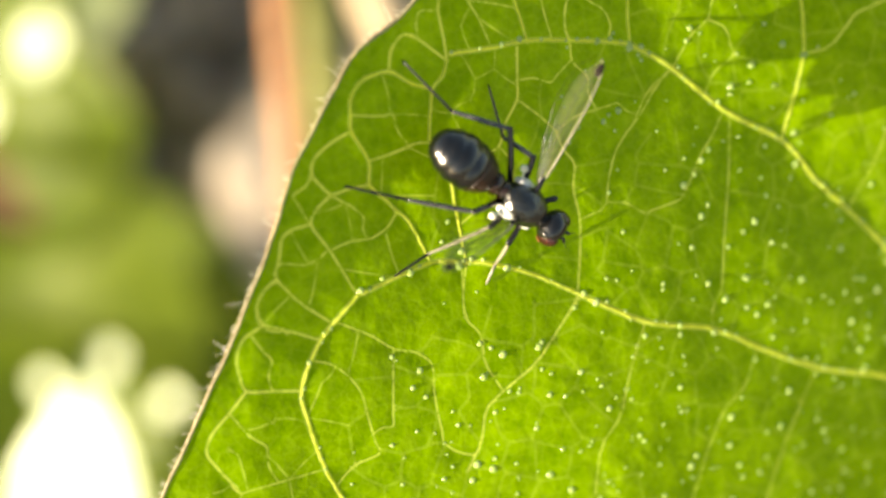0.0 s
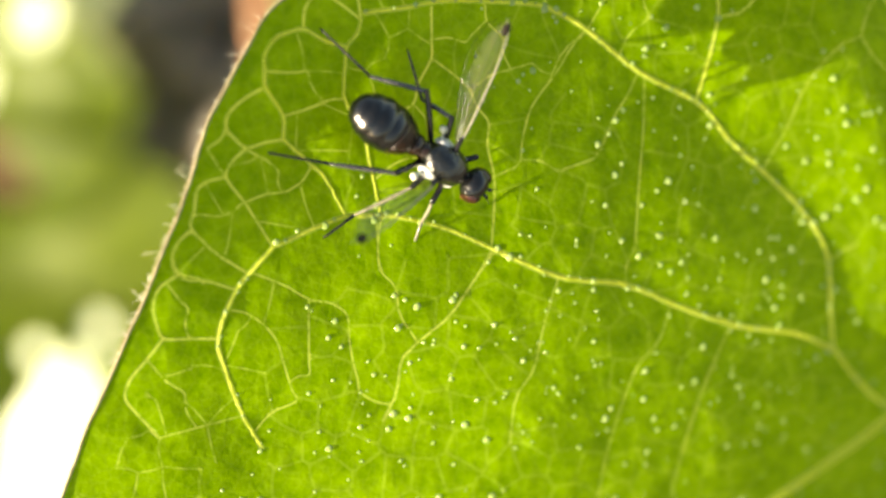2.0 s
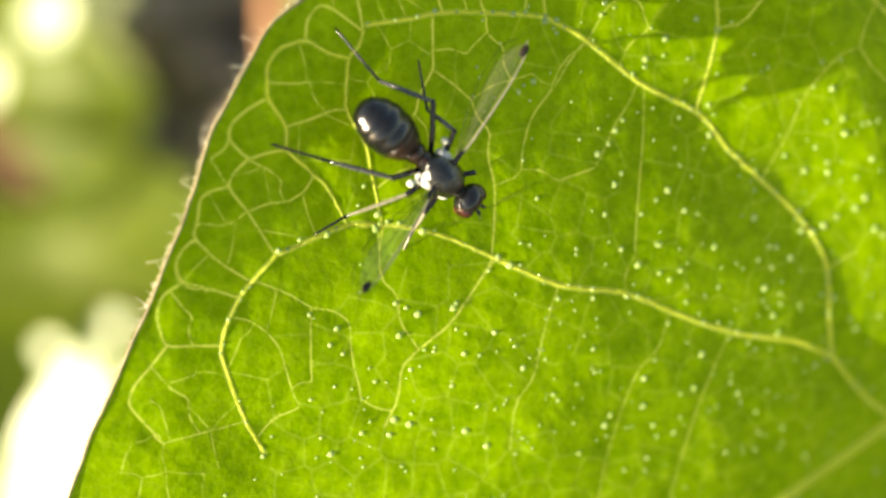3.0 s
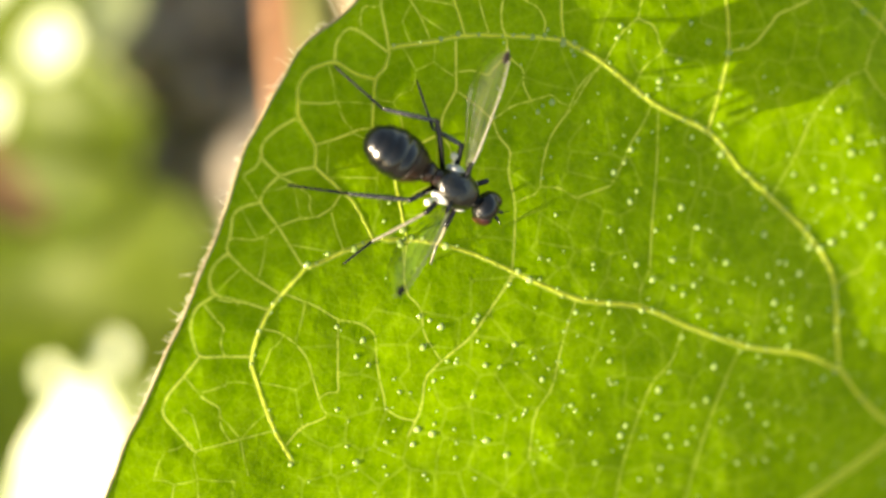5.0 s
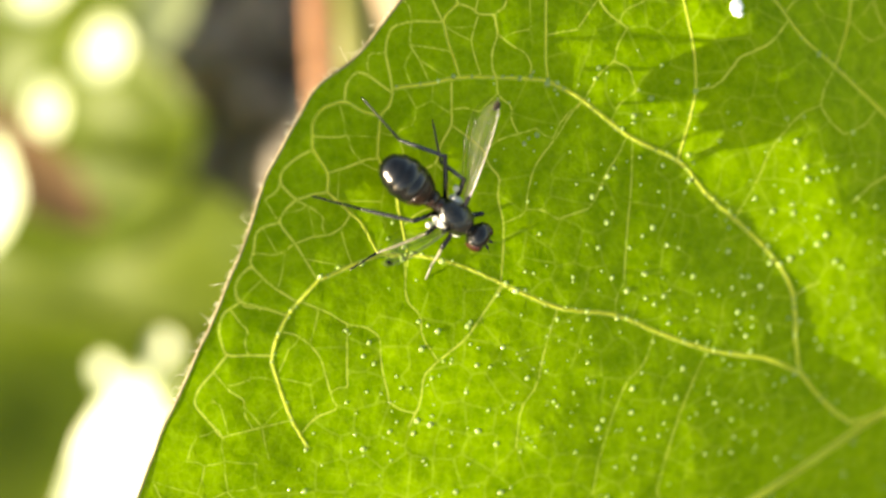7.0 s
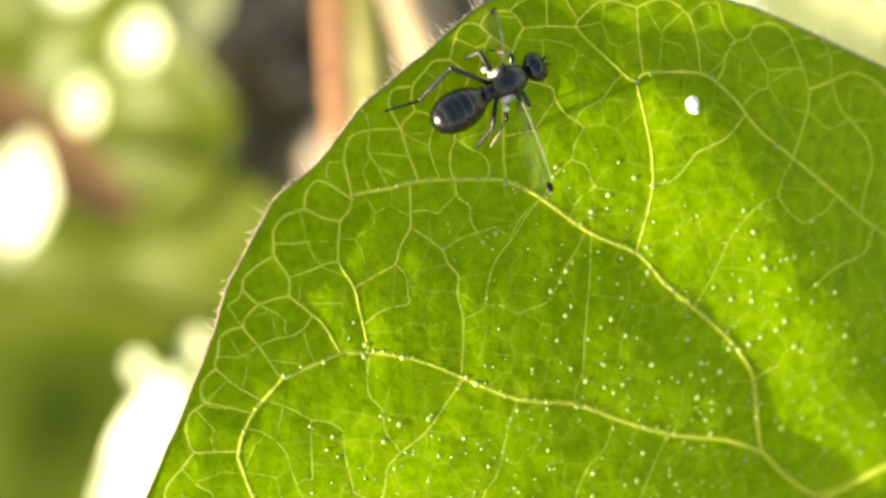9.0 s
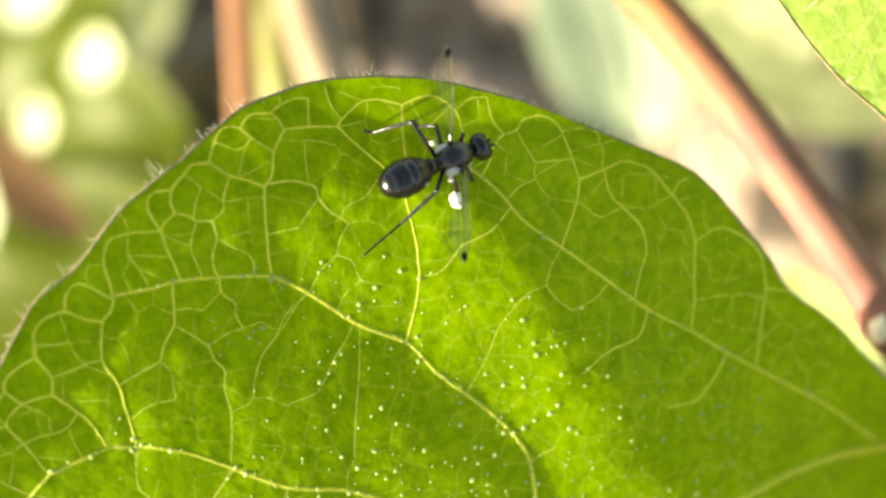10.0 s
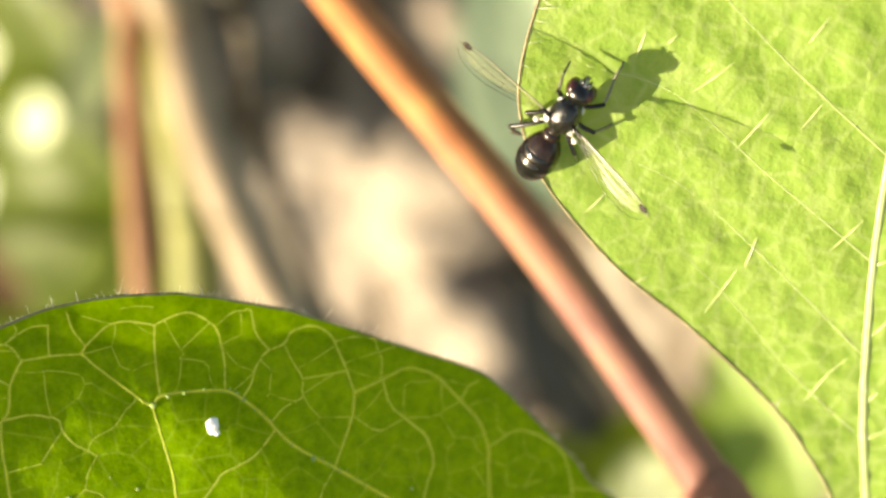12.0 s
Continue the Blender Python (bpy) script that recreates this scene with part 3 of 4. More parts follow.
def voronoi(seeds):
    """The edges between the cells of the seeds, as pairs of points."""
    v, _, f, *_ = delaunay_2d_cdt([Vector(p) for p in seeds], [], [], 0, 1e-5)
    v = np.array([tuple(p) for p in v])
    tri = np.array([t for t in f if len(t) == 3])
    a, b, c = v[tri[:, 0]], v[tri[:, 1]], v[tri[:, 2]]
    d = 2 * (a[:, 0] * (b[:, 1] - c[:, 1]) + b[:, 0] * (c[:, 1] - a[:, 1]) + c[:, 0] * (a[:, 1] - b[:, 1]))
    sa, sb, sc = (a**2).sum(1), (b**2).sum(1), (c**2).sum(1)
    cx = (sa * (b[:, 1] - c[:, 1]) + sb * (c[:, 1] - a[:, 1]) + sc * (a[:, 1] - b[:, 1])) / d
    cy = (sa * (c[:, 0] - b[:, 0]) + sb * (a[:, 0] - c[:, 0]) + sc * (b[:, 0] - a[:, 0])) / d
    centre, seen, out = np.column_stack([cx, cy]), {}, []
    for i, t in enumerate(tri):
        for k in range(3):
            key = tuple(sorted((t[k], t[(k + 1) % 3])))
            if key in seen:
                out.append((centre[seen.pop(key)], centre[i]))
            else:
                seen[key] = i
    return out


def hairs(roots, ways, lengths, thick, sides=3):
    pieces = []
    for r, w, n in zip(roots, ways, lengths):
        tip = r + w * n + np.array((0, 0, 0.12 * n))
        pieces.append(tube([r, r + w * n * 0.55 + (0, 0, 0.02 * n), tip], [thick, thick * 0.7, thick * 0.15], sides))
    return joined(pieces)


def build_leaf():
    rng = np.random.default_rng(4)
    leaf = thing("leaf", BASE, "green heart-shaped leaf with pale net of veins and hairy margin", "leaf")
    edge = smooth_line(OUTLINE_TOP + OUTLINE_TIP + OUTLINE_LOW + OUTLINE_TOP[:1], 0.16)[:-1]
    edge = edge + 0.035 * np.array([[noise.noise((x * 1.3, y * 1.3, 1)), noise.noise((x * 1.3, y * 1.3, 5))] for x, y in edge])
    fine = scatter((-7.5, -8.0), (24.0, 11.2), 0.15, rng)
    wide = scatter((-9.0, -19.0), (31.0, 11.2), 0.6, rng)
    far = (wide[:, 1] < -8.0) | (wide[:, 0] > 24.0)
    pts = np.vstack([fine, wide[far]])
    pts = pts[inside(pts, edge)]
    pts = pts[nearest(pts, [np.vstack([edge, edge[:1]])]) > 0.07]
    # the finer nets between the veins: closed cells that end on the larger veins
    drawn = [q for some in VEINS.values() for q in some] + [MIDRIB]
    dots = np.vstack([smooth_line(q, 0.06) for q in drawn])
    finder = KDTree(len(dots))
    for i, (x, y) in enumerate(dots):
        finder.insert((x, y, 0), i)
    finder.balance()

    def net_of(gap, snap):
        seeds = scatter((-7.4, -8.0), (23.0, 11.2), gap, rng)
        seeds = seeds + rng.normal(0, 0.14 * gap, seeds.shape)
        pairs = np.array(voronoi(seeds[inside(seeds, edge)]))
        ok = inside(pairs[:, 0], edge) & inside(pairs[:, 1], edge) & (np.linalg.norm(pairs[:, 0] - pairs[:, 1], axis=1) < 2 * gap)
        out = []
        for a, b in pairs[ok]:
            m = (a + b) / 2
            if finder.find((m[0], m[1], 0))[2] < snap * 0.75:
                continue
            near = [finder.find((p[0], p[1], 0)) for p in (a, b)]
            a, b = [np.array(hit[0][:2]) if hit[2] < snap else p for hit, p in zip(near, (a, b))]
            m = (a + b) / 2 + rng.normal(0, 0.03 * gap, 2)
            out.append(np.vstack([a, m, b]))
        return out

    net = net_of(0.82, 0.36)
    rim_gap = nearest([n[1] for n in net], [np.vstack([edge, edge[:1]])])
    ranks = [(some, RADIUS[rank], {"D": 1.0, "E": 0.85}.get(rank, 1.0)) for rank, some in VEINS.items()] + [([MIDRIB], 0.13, 1.0)]
    ranks.append(([n for n, g in zip(net, rim_gap) if g < 2.6], 0.022, 0.52))
    ranks.append(([n for n, g in zip(net, rim_gap) if g >= 2.6 and noise.noise((n[1][0] * 0.5, n[1][1] * 0.5, 11)) > -0.25], 0.034, 0.17))
    ridge = []
    for some, r, _ in ranks:
        for line in (smooth_line(one, 0.11) for one in some):
            way = np.gradient(line, axis=0)
            off = np.column_stack([-way[:, 1], way[:, 0]]) / (np.linalg.norm(way, axis=1)[:, None] + 1e-9) * (1.5 * r)
            ridge += [line, line + off, line - off]
    ridge = np.vstack(ridge)
    ridge = ridge[inside(ridge, edge)]
    ridge = ridge[nearest(ridge, [np.vstack([edge, edge[:1]])]) > 0.05]
    pts = pts[nearest(pts, [q for some, *_ in ranks for q in some]) > 0.07]
    v, f = sheet(edge, np.vstack([ridge, pts]))
    z = leaf_height(v)
    blade = part("blade", np.column_stack([v, z]).tolist(), f, BLADE, leaf)
    amount = np.zeros(len(v))
    for some, r, most in ranks:
        amount = np.maximum(amount, most * np.clip(1.12 - nearest(v, some, 0.055) / (1.2 * r), 0, 1))
    blade.data.attributes.new("vein", "FLOAT", "POINT").data.foreach_set("value", amount)
    rim = np.vstack([edge, edge[:2]])
    part("margin", *tube(lifted(rim, 0.0), 0.037, 6), MARGIN, leaf, "thin brownish hairy leaf edge")
    line = smooth_line(MIDRIB, 0.08)
    part("midrib", *tube(lifted(line, 0.0), np.linspace(0.16, 0.06, len(line)) * (1 + 0.16 * np.array([noise.noise((x * 4, y * 4, 9)) for x, y in line])), 10, 0.5), VEIN, leaf, "thick pale midrib")
    for rank, some in VEINS.items():
        for points in some:
            if rank in "DE":
                continue
            line = smooth_line(points, 0.05)
            rugged = np.array([(noise.noise((x * 3, y * 3, 9)), noise.noise((x * 9, y * 9, 14)), noise.noise((x * 5, y * 5, 30)), noise.noise((x * 5, y * 5, 40))) for x, y in line])
            r = RADIUS[rank] * np.linspace(1.0, 0.8, len(line)) * (1 + 0.28 * rugged[:, 0] + 0.30 * rugged[:, 1])
            line = line + 0.022 * rugged[:, 2:]
            part("vein", *strip(lifted(line, 0.005) + 0.006 * rugged[:, 1:2] * (0, 0, 1), r * 0.86, 0.27), VEIN if rank in "ABFC" else VEINLET, leaf)
    # short hairs along the edge
    n = len(edge)
    way = np.roll(edge, 1, 0) - np.roll(edge, -1, 0)
    out = np.column_stack([-way[:, 1], way[:, 0]]) / np.linalg.norm(way, axis=1)[:, None]
    pick = rng.choice(n, 2600)
    roots = np.column_stack([edge[pick], leaf_height(edge[pick])])
    ways = np.column_stack([out[pick] + rng.normal(0, 0.55, (len(pick), 2)), rng.normal(0.1, 0.3, len(pick))])
    part("margin_hair", *hairs(roots, ways, np.where(rng.random(len(pick)) < 0.04, rng.gamma(4.0, 0.055, len(pick)), rng.gamma(2.2, 0.035, len(pick))), 0.009), HAIR, leaf, "short pale hairs", kind="stuff")
    # glistening glands
    spots = scatter((-5.0, -8.0), (20.0, 8.0), 0.46, rng)
    spots = spots + rng.normal(0, 0.22, spots.shape)
    lobe = np.array([0.5 + 0.6 * noise.noise((x * 0.35, y * 0.35, 21)) - 0.10 * max(0, y - 2.0) for x, y in spots])
    d = nearest(spots, [np.vstack([edge, edge[:1]])])
    ok = inside(spots, edge) & (d > 3.2) & (nearest(spots, [[(0.5, 2.2), (2.5, 0.8)]]) > 1.4) & (rng.random(len(spots)) < lobe)
    spots = spots[ok]
    along = np.vstack([smooth_line(q, 0.3) for q in VEINS["A"] + VEINS["B"] + VEINS["F"]])
    along = along[rng.random(len(along)) < 0.55] + rng.normal(0, 0.05, (1, 2))
    spots = np.vstack([spots, along + rng.normal(0, 0.04, along.shape)])
    hz = leaf_height(spots)
    hz[len(spots) - len(along):] += 0.012
    beads = [ball((x, y, h + 0.03 * r), (r, r, r * 0.34), 6, 9) for (x, y), h, r in zip(spots, hz, np.minimum(rng.gamma(1.4, 0.019, len(spots)) + 0.026, 0.095))]
    part("gland_bead", *joined(beads), BEAD, leaf, "tiny glistening round glands", kind="stuff")
    return leaf


build_leaf()


def build_crumb():
    rng = np.random.default_rng(8)
    x, y = 9.68, 7.24
    h = float(leaf_height([(x, y)])[0])
    v, f = ball((0, 0, 0.12), (0.20, 0.24, 0.16), 9, 12)
    v = [(a + 0.06 * noise.noise((a * 6, b * 6, c * 6)), b + 0.06 * noise.noise((a * 6, b * 6, c * 6 + 4)), c + 0.04 * noise.noise((a * 7, b * 7, 2))) for a, b, c in v]
    v2, f2 = ball((0.10, -0.2, 0.10), (0.10, 0.09, 0.08), 6, 8)
    ob = thing("crumb", mmpose(x, y, h), "small white crumb lying on the green leaf", "crumb")
    part("grain", *joined([(v, f), (v2, f2)]), CRUMB, ob)


build_crumb()


# ---- the young bright leaf beside it ----
def young_height(u, v):
    return -2.4 + 0.06 * (u - 21.2) + 0.46 * (v - 11.2)


def build_young_leaf():
    rng = np.random.default_rng(11)
    leaf = thing("young_leaf", BASE, "bright yellow-green young leaf in full sun with hairy margin", "leaf")
    outline = [(28.3, 3.0), (27.7, 4.4), (27.2, 5.3), (26.2, 6.8), (24.8, 8.3), (23.2, 9.8), (21.5, 11.2), (20.3, 12.5), (19.3, 13.8), (18.7, 15.0), (18.5, 16.6), (18.9, 18.3), (19.6, 19.8), (21.5, 22.6), (25.0, 25.5), (30.0, 27.5), (36.0, 27.0), (42.0, 23.5), (45.0, 17.0), (43.0, 9.0), (38.0, 3.0), (33.0, 0.2), (29.8, 0.3)]
    edge = smooth_line(outline + outline[:1], 0.18)[:-1]
    ribs = [[(29.3, 1.2), (28.6, 8.0), (29.0, 16.0), (31.0, 26.0)]]
    ribs += [[(28.7, 6.0), (26.6, 8.0), (24.6, 10.4), (23.4, 11.6)], [(28.6, 8.6), (26.0, 11.2), (23.4, 13.6), (21.6, 14.6)], [(28.7, 11.4), (25.6, 14.0), (22.8, 16.4), (20.4, 17.2)], [(28.9, 14.4), (26.0, 17.0), (23.4, 19.6), (21.4, 21.2)]]
    ribs += [[(28.7, 6.0), (33.0, 8.0), (38.0, 10.0)], [(28.7, 11.4), (34.0, 14.0), (40.0, 16.0)], [(29.4, 18.0), (26.6, 21.0), (25.4, 24.0)]]

    def height(p):
        p = np.asarray(p)
        d = nearest(p, ribs)
        z = young_height(p[:, 0], p[:, 1]) + 0.17 * (1 - np.exp(-((d / 1.1) ** 2)))
        return z + np.array([0.06 * noise.noise((x * 0.5, y * 0.5, 30)) + 0.06 * noise.noise((x * 1.5, y * 1.5, 31)) + 0.05 * noise.noise((x * 3.0 + y * 1.3, y * 2.0 - x, 33)) for x, y in p])

    pts = np.vstack([scatter((18.0, 0.0), (31.0, 28.0), 0.2, rng), scatter((31.0, 0.0), (46.0, 28.0), 0.7, rng)])
    pts = pts[inside(pts, edge)]
    pts = pts[nearest(pts, [np.vstack([edge, edge[:1]])]) > 0.09]
    v, f = sheet(edge, pts)
    part("blade", np.column_stack([v, height(v)]).tolist(), f, BRIGHT, leaf)
    rim = np.vstack([edge, edge[:2]])
    part("margin", *tube(np.column_stack([rim, height(rim)]), 0.04, 6), MARGIN, leaf, "thin hairy leaf edge")
    for k, r in enumerate(ribs):
        line = smooth_line(r, 0.2)
        rad = np.linspace(0.14, 0.08, len(line)) if k == 0 else np.linspace(0.03, 0.012, len(line))
        part("midrib" if k == 0 else "vein", *tube(np.column_stack([line, height(line)]), rad, 6, 0.5), BRIGHTVEIN, leaf)
    # short veinlets that stand up from the skin, pale to paint in sun glints
    for u, v in scatter((19.5, 4.0), (31.0, 24.0), 1.15, rng):
        turn, size = rng.normal(0.8, 0.2), rng.gamma(6.0, 0.2)
        line = np.array([(u + q * size * math.cos(turn), v + q * size * math.sin(turn) + 0.12 * size * q * q) for q in np.linspace(-0.5, 0.5, 7)])
        if rng.random() < 0.22 and inside(line, edge).all() and nearest(line, [np.vstack([edge, edge[:1]])]).min() > 0.3:
            part("veinlet", *strip(np.column_stack([line, height(line) + 0.012]), 0.030 * np.sin(np.linspace(0.25, 2.9, 7)), 0.7), BRIGHTVEIN, leaf)
    way = np.roll(edge, 1, 0) - np.roll(edge, -1, 0)
    out = np.column_stack([way[:, 1], -way[:, 0]]) / np.linalg.norm(way, axis=1)[:, None]
    pick = rng.choice(len(edge), 220)
    roots = np.column_stack([edge[pick], height(edge[pick])])
    ways = np.column_stack([-out[pick] + rng.normal(0, 0.4, (len(pick), 2)), rng.normal(0.1, 0.3, len(pick))])
    part("margin_hair", *hairs(roots, ways, rng.gamma(2.5, 0.12, len(pick)), 0.010), HAIR, leaf, "short pale hairs", kind="stuff")


build_young_leaf()


# ---- stems ----
def stem(name, points, radii, material, label, category="stem", sides=14):
    """A plant stem, thick or thin by the radii, from its root upwards, in mm."""
    line = smooth_line(points, 1.0)
    r = np.interp(np.linspace(0, 1, len(line)), np.linspace(0, 1, len(radii)), radii)
    r = r * (1 + 0.03 * np.array([noise.noise((x * 0.4, y * 0.4, z * 0.4)) for x, y, z in line]))
    ob = thing(name, BASE, label, category)
    part("stalk", *tube(line, r, sides), material, ob)
    if name != "red_stem":
        i = int(np.argmin(np.abs(line[:, 1] - 13)))
        part("node", *tube(line[i - 1 : i + 2], r[i] * np.array((1.0, 1.05, 1.0)), sides), material, ob)
    return ob


def red_stem():
    ob = stem("red_stem", [(-12, 50, -199), (-8, 44, -90), (2, 33, -30), (11.1, 21.6, -18), (17.9, 13.2, -14), (21.5, 8.2, -12.6), (25.2, 2.6, -11.5), (30, -5, -10.5), (35, -14, -10), (40, -26, -12)], [1.3, 1.25, 1.2, 1.15, 1.1, 1.05, 1.0, 0.95, 0.9, 0.8], STEMRED, "smooth stem, orange above and dull pink below, with a pale bud", sides=20)
    part("node", *tube([(24.5, 3.6, -11.7), (25.0, 2.9, -11.6), (25.5, 2.2, -11.5)], [1.02, 1.1, 1.02], 16), STEMRED, ob)
    part("bud", *joined([tube([(24.6, 2.4, -10.9), (24.4, 2.7, -10.2), (24.5, 3.2, -9.7)], [0.42, 0.36, 0.06], 10)]), HAIR, ob, "small whitish bud")
    part("leaf_stalk", *tube(smooth_line([(25.5, 2.0, -11.0), (27.2, -0.4, -9.5), (29.4, -0.9, -12.5), (30.4, -0.8, -15.5)], 0.4), 0.45, 10), STEMGREEN, ob, "yellow-green leaf stalk")


red_stem()
stem("brown_stem", [(-15, 62, -203), (-12.6, 38, -80), (-11.3, 26.8, -66), (-10.8, 21.2, -64), (-10.3, 15.2, -63), (-9.7, 9.3, -62), (-8.6, -6, -62), (-7.5, -48, -64)], [1.3, 1.25, 1.2, 1.2, 1.15, 1.1, 1.0, 0.8], STEMBROWN, "upright orange-brown plant stem")
stem("green_stem", [(-14, 66, -204), (-12.4, 38, -90), (-10.8, 27.9, -74), (-9.4, 19.7, -72), (-8.5, 13.2, -72), (-8.1, 8.0, -72), (-7.2, -6, -72), (-5.5, -50, -72)], [1.0, 1.0, 1.2, 1.5, 1.9, 2.2, 2.2, 1.2], STEMGREEN, "upright yellow-green plant stem")
stem("straw_stem", [(-11, 60, -202), (-9.4, 36, -76), (-7.0, 26.3, -64), (-5.2, 20.1, -61), (-2.4, 13.1, -60), (0.0, 8.1, -60), (4.6, -1.5, -60), (14, -40, -60)], [1.6, 1.6, 1.7, 1.8, 1.9, 1.9, 1.7, 1.2], STRAW, "dry straw-coloured plant stem")
stem("dark_stem", [(-9, 62, -202), (-6.0, 38, -80), (-3.6, 26.4, -70), (-2.1, 19.3, -68), (-0.2, 12.2, -68), (1.4, 7.7, -68), (5.0, -1.5, -68), (13, -40, -68)], [1.0, 1.0, 1.0, 0.9, 0.8, 0.8, 0.8, 0.7], STEMDARK, "dark weathered plant stem")

DOWN = np.array((0.0, -0.342, -0.94))


def wild_leaf(u, v, w, long, wide, rx, ry, rz, material, label):
    """A leaf of the undergrowth on its own stalk that runs down to the soil."""
    ob = thing("wild_leaf", mmpose(u, v, w, rx, ry, rz), label, "leaf", "undergrowth leaves")
    n, k = 18, 8
    verts, faces = [], []
    for i in range(n + 1):
        s = i / n
        half = wide / 2 * (math.sin(math.pi * s**0.8) ** 0.75 + 0.02)
        for j in range(-k, k + 1):
            c = j / k
            verts.append((half * c, long * (s - 0.5), 0.10 * wide * abs(c) ** 1.3 - 0.12 * long * (s - 0.45) ** 2 + 0.04 * wide * noise.noise((s * 4, c * 2, u))))
    m = 2 * k + 1
    for i in range(n):
        for j in range(2 * k):
            a = i * m + j
            faces.append((a, a + 1, a + m + 1, a + m))
    part("blade", verts, faces, material, ob)
    rib = [(0, long * (s - 0.5), 0.02 - 0.12 * long * (s - 0.45) ** 2) for s in np.linspace(0, 1, 12)]
    part("midrib", *tube(rib, np.linspace(0.03 * wide, 0.008 * wide, 12), 6), material, ob)
    turn = pose(0, 0, 0, rx, ry, rz).to_3x3()
    base = np.array(rib[0])
    foot = np.array((u, v, w)) + np.array(turn @ Vector(base))
    drop = -(170.0 + 0.342 * foot[1] + 0.94 * foot[2])
    way = np.array(turn.inverted() @ Vector(DOWN * -drop))
    out = np.array((0, -0.25 * abs(drop), 0))
    line = smooth_line([base, base + out * 0.5 + way * 0.2, base + out * 0.4 + way * 0.6, base + way], 2.0)
    part("leaf_stalk", *tube(line, 0.14, 6), FAR, ob)
    return ob


WILD = [
    (-57, -9, -174, 78, 46, -6, -4, 78, FAR, "large green leaf in the undergrowth"),
    (-72, 33, -184, 50, 40, -10, 2, 100, FAR, "broad green leaf in the undergrowth"),
    (-80, 11, -190, 52, 36, 0, -3, 60, FAR, "broad green leaf in the undergrowth"),
    (-60, -40, -158, 66, 50, 0, -8, 150, FAR, "large green leaf in the undergrowth"),
    (-61, 14, -146, 34, 9, 0, -10, 50, DEAD, "withered brown leaf in the undergrowth"),
    # sun glare on the undergrowth, painted as near-white leaves
    (-52.2, 28.4, -163, 8.4, 9, -15, -30, 20, FARGLARE, "small leaf painted pale for sun glare"),
    (-57.4, 19.2, -154, 7.6, 6.4, -15, -30, 20, FARGLARE, "small leaf painted pale for sun glare"),
    (-53.6, 6.2, -120, 14, 12, -15, -30, 5, FARGLARE, "leaf painted pale for sun glare"),
    (-60.5, 36.5, -162, 9, 13.5, -15, -35, 0, FARGLARE, "leaf painted pale for sun glare"),
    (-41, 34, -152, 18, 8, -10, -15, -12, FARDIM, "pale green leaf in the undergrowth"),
    (-31.0, -22.5, -99, 23.5, 22.5, -15, -45, 12, FARGLARE, "leaf painted pale for sun glare"),
    # blurred sun glints, added as tiny near-white leaves
    (-26.7, -13.8, -114, 2.8, 3.0, -10, -20, 30, FARGLARE, "tiny leaf painted pale for a sun glint"),
    (-32.5, -9.5, -114, 3.0, 3.2, -10, -20, 10, FARGLARE, "tiny leaf painted pale for a sun glint"),
    (-38.5, -11.8, -113, 2.6, 2.8, -10, -20, 70, FARGLARE, "tiny leaf painted pale for a sun glint"),
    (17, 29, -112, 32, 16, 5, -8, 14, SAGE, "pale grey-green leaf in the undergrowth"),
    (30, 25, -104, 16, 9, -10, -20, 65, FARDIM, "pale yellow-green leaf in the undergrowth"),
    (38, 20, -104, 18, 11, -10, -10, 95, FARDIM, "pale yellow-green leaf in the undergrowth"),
    (27, -11, -100, 18, 12, 10, 10, 130, FAR, "yellow-green leaf in the undergrowth"),
    # dark leaf added to paint the shade behind the red stem
    (20.3, 0.4, -100, 20, 11, 15, 8, 35, STEMDARK, "dark leaf standing in for shade in the undergrowth"),
    (24, -16, -112, 26, 16, 10, 12, 60, FAR, "green leaf in the undergrowth"),
    (-61, 15, -172, 44, 34, -12, 0, 100, FAR, "broad green leaf in the undergrowth"),
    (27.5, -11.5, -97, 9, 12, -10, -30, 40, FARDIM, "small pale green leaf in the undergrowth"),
    (37, -6, -96, 18, 9, -10, -10, 30, BRIGHT, "bright yellow-green leaf in the undergrowth"),
]
for row in WILD:
    wild_leaf(*row)


def bank(x, y):
    """The soil's height in mm: a low bank that rises away from the sun."""
    s = min(1.0, max(0.0, (x + 42) / 120))
    return (72 * s * s * (3 - 2 * s) - 12) * math.exp(-(((x - 50) / 320) ** 2) - ((y - 70) / 320) ** 2)


def stone(x, y, sx, sy, sz, turn, seed):
    """A rounded stone lying on the soil, in mm of the world."""
    sz *= 0.6
    v, f = ball((0, 0, sz * 0.55), (sx, sy, sz), 16, 24)
    out = []
    for a, b, c in v:
        k = 1 + 0.30 * noise.noise((a / sx * 1.3 + seed, b / sy * 1.3, c / sz)) + 0.12 * noise.noise((a / sx * 4 + seed, b / sy * 4, c / sz * 3))
        out.append((a * k, b * k, c * k))
    ob = thing("stone", pose(x * MM, y * MM, (bank(x, y) - sz * 0.15) * MM, 16, -42, turn * 0.3), "pale beige-grey stone lying on the dark soil", "stone", "stones on the soil")
    part("rock", out, f, STONE, ob)


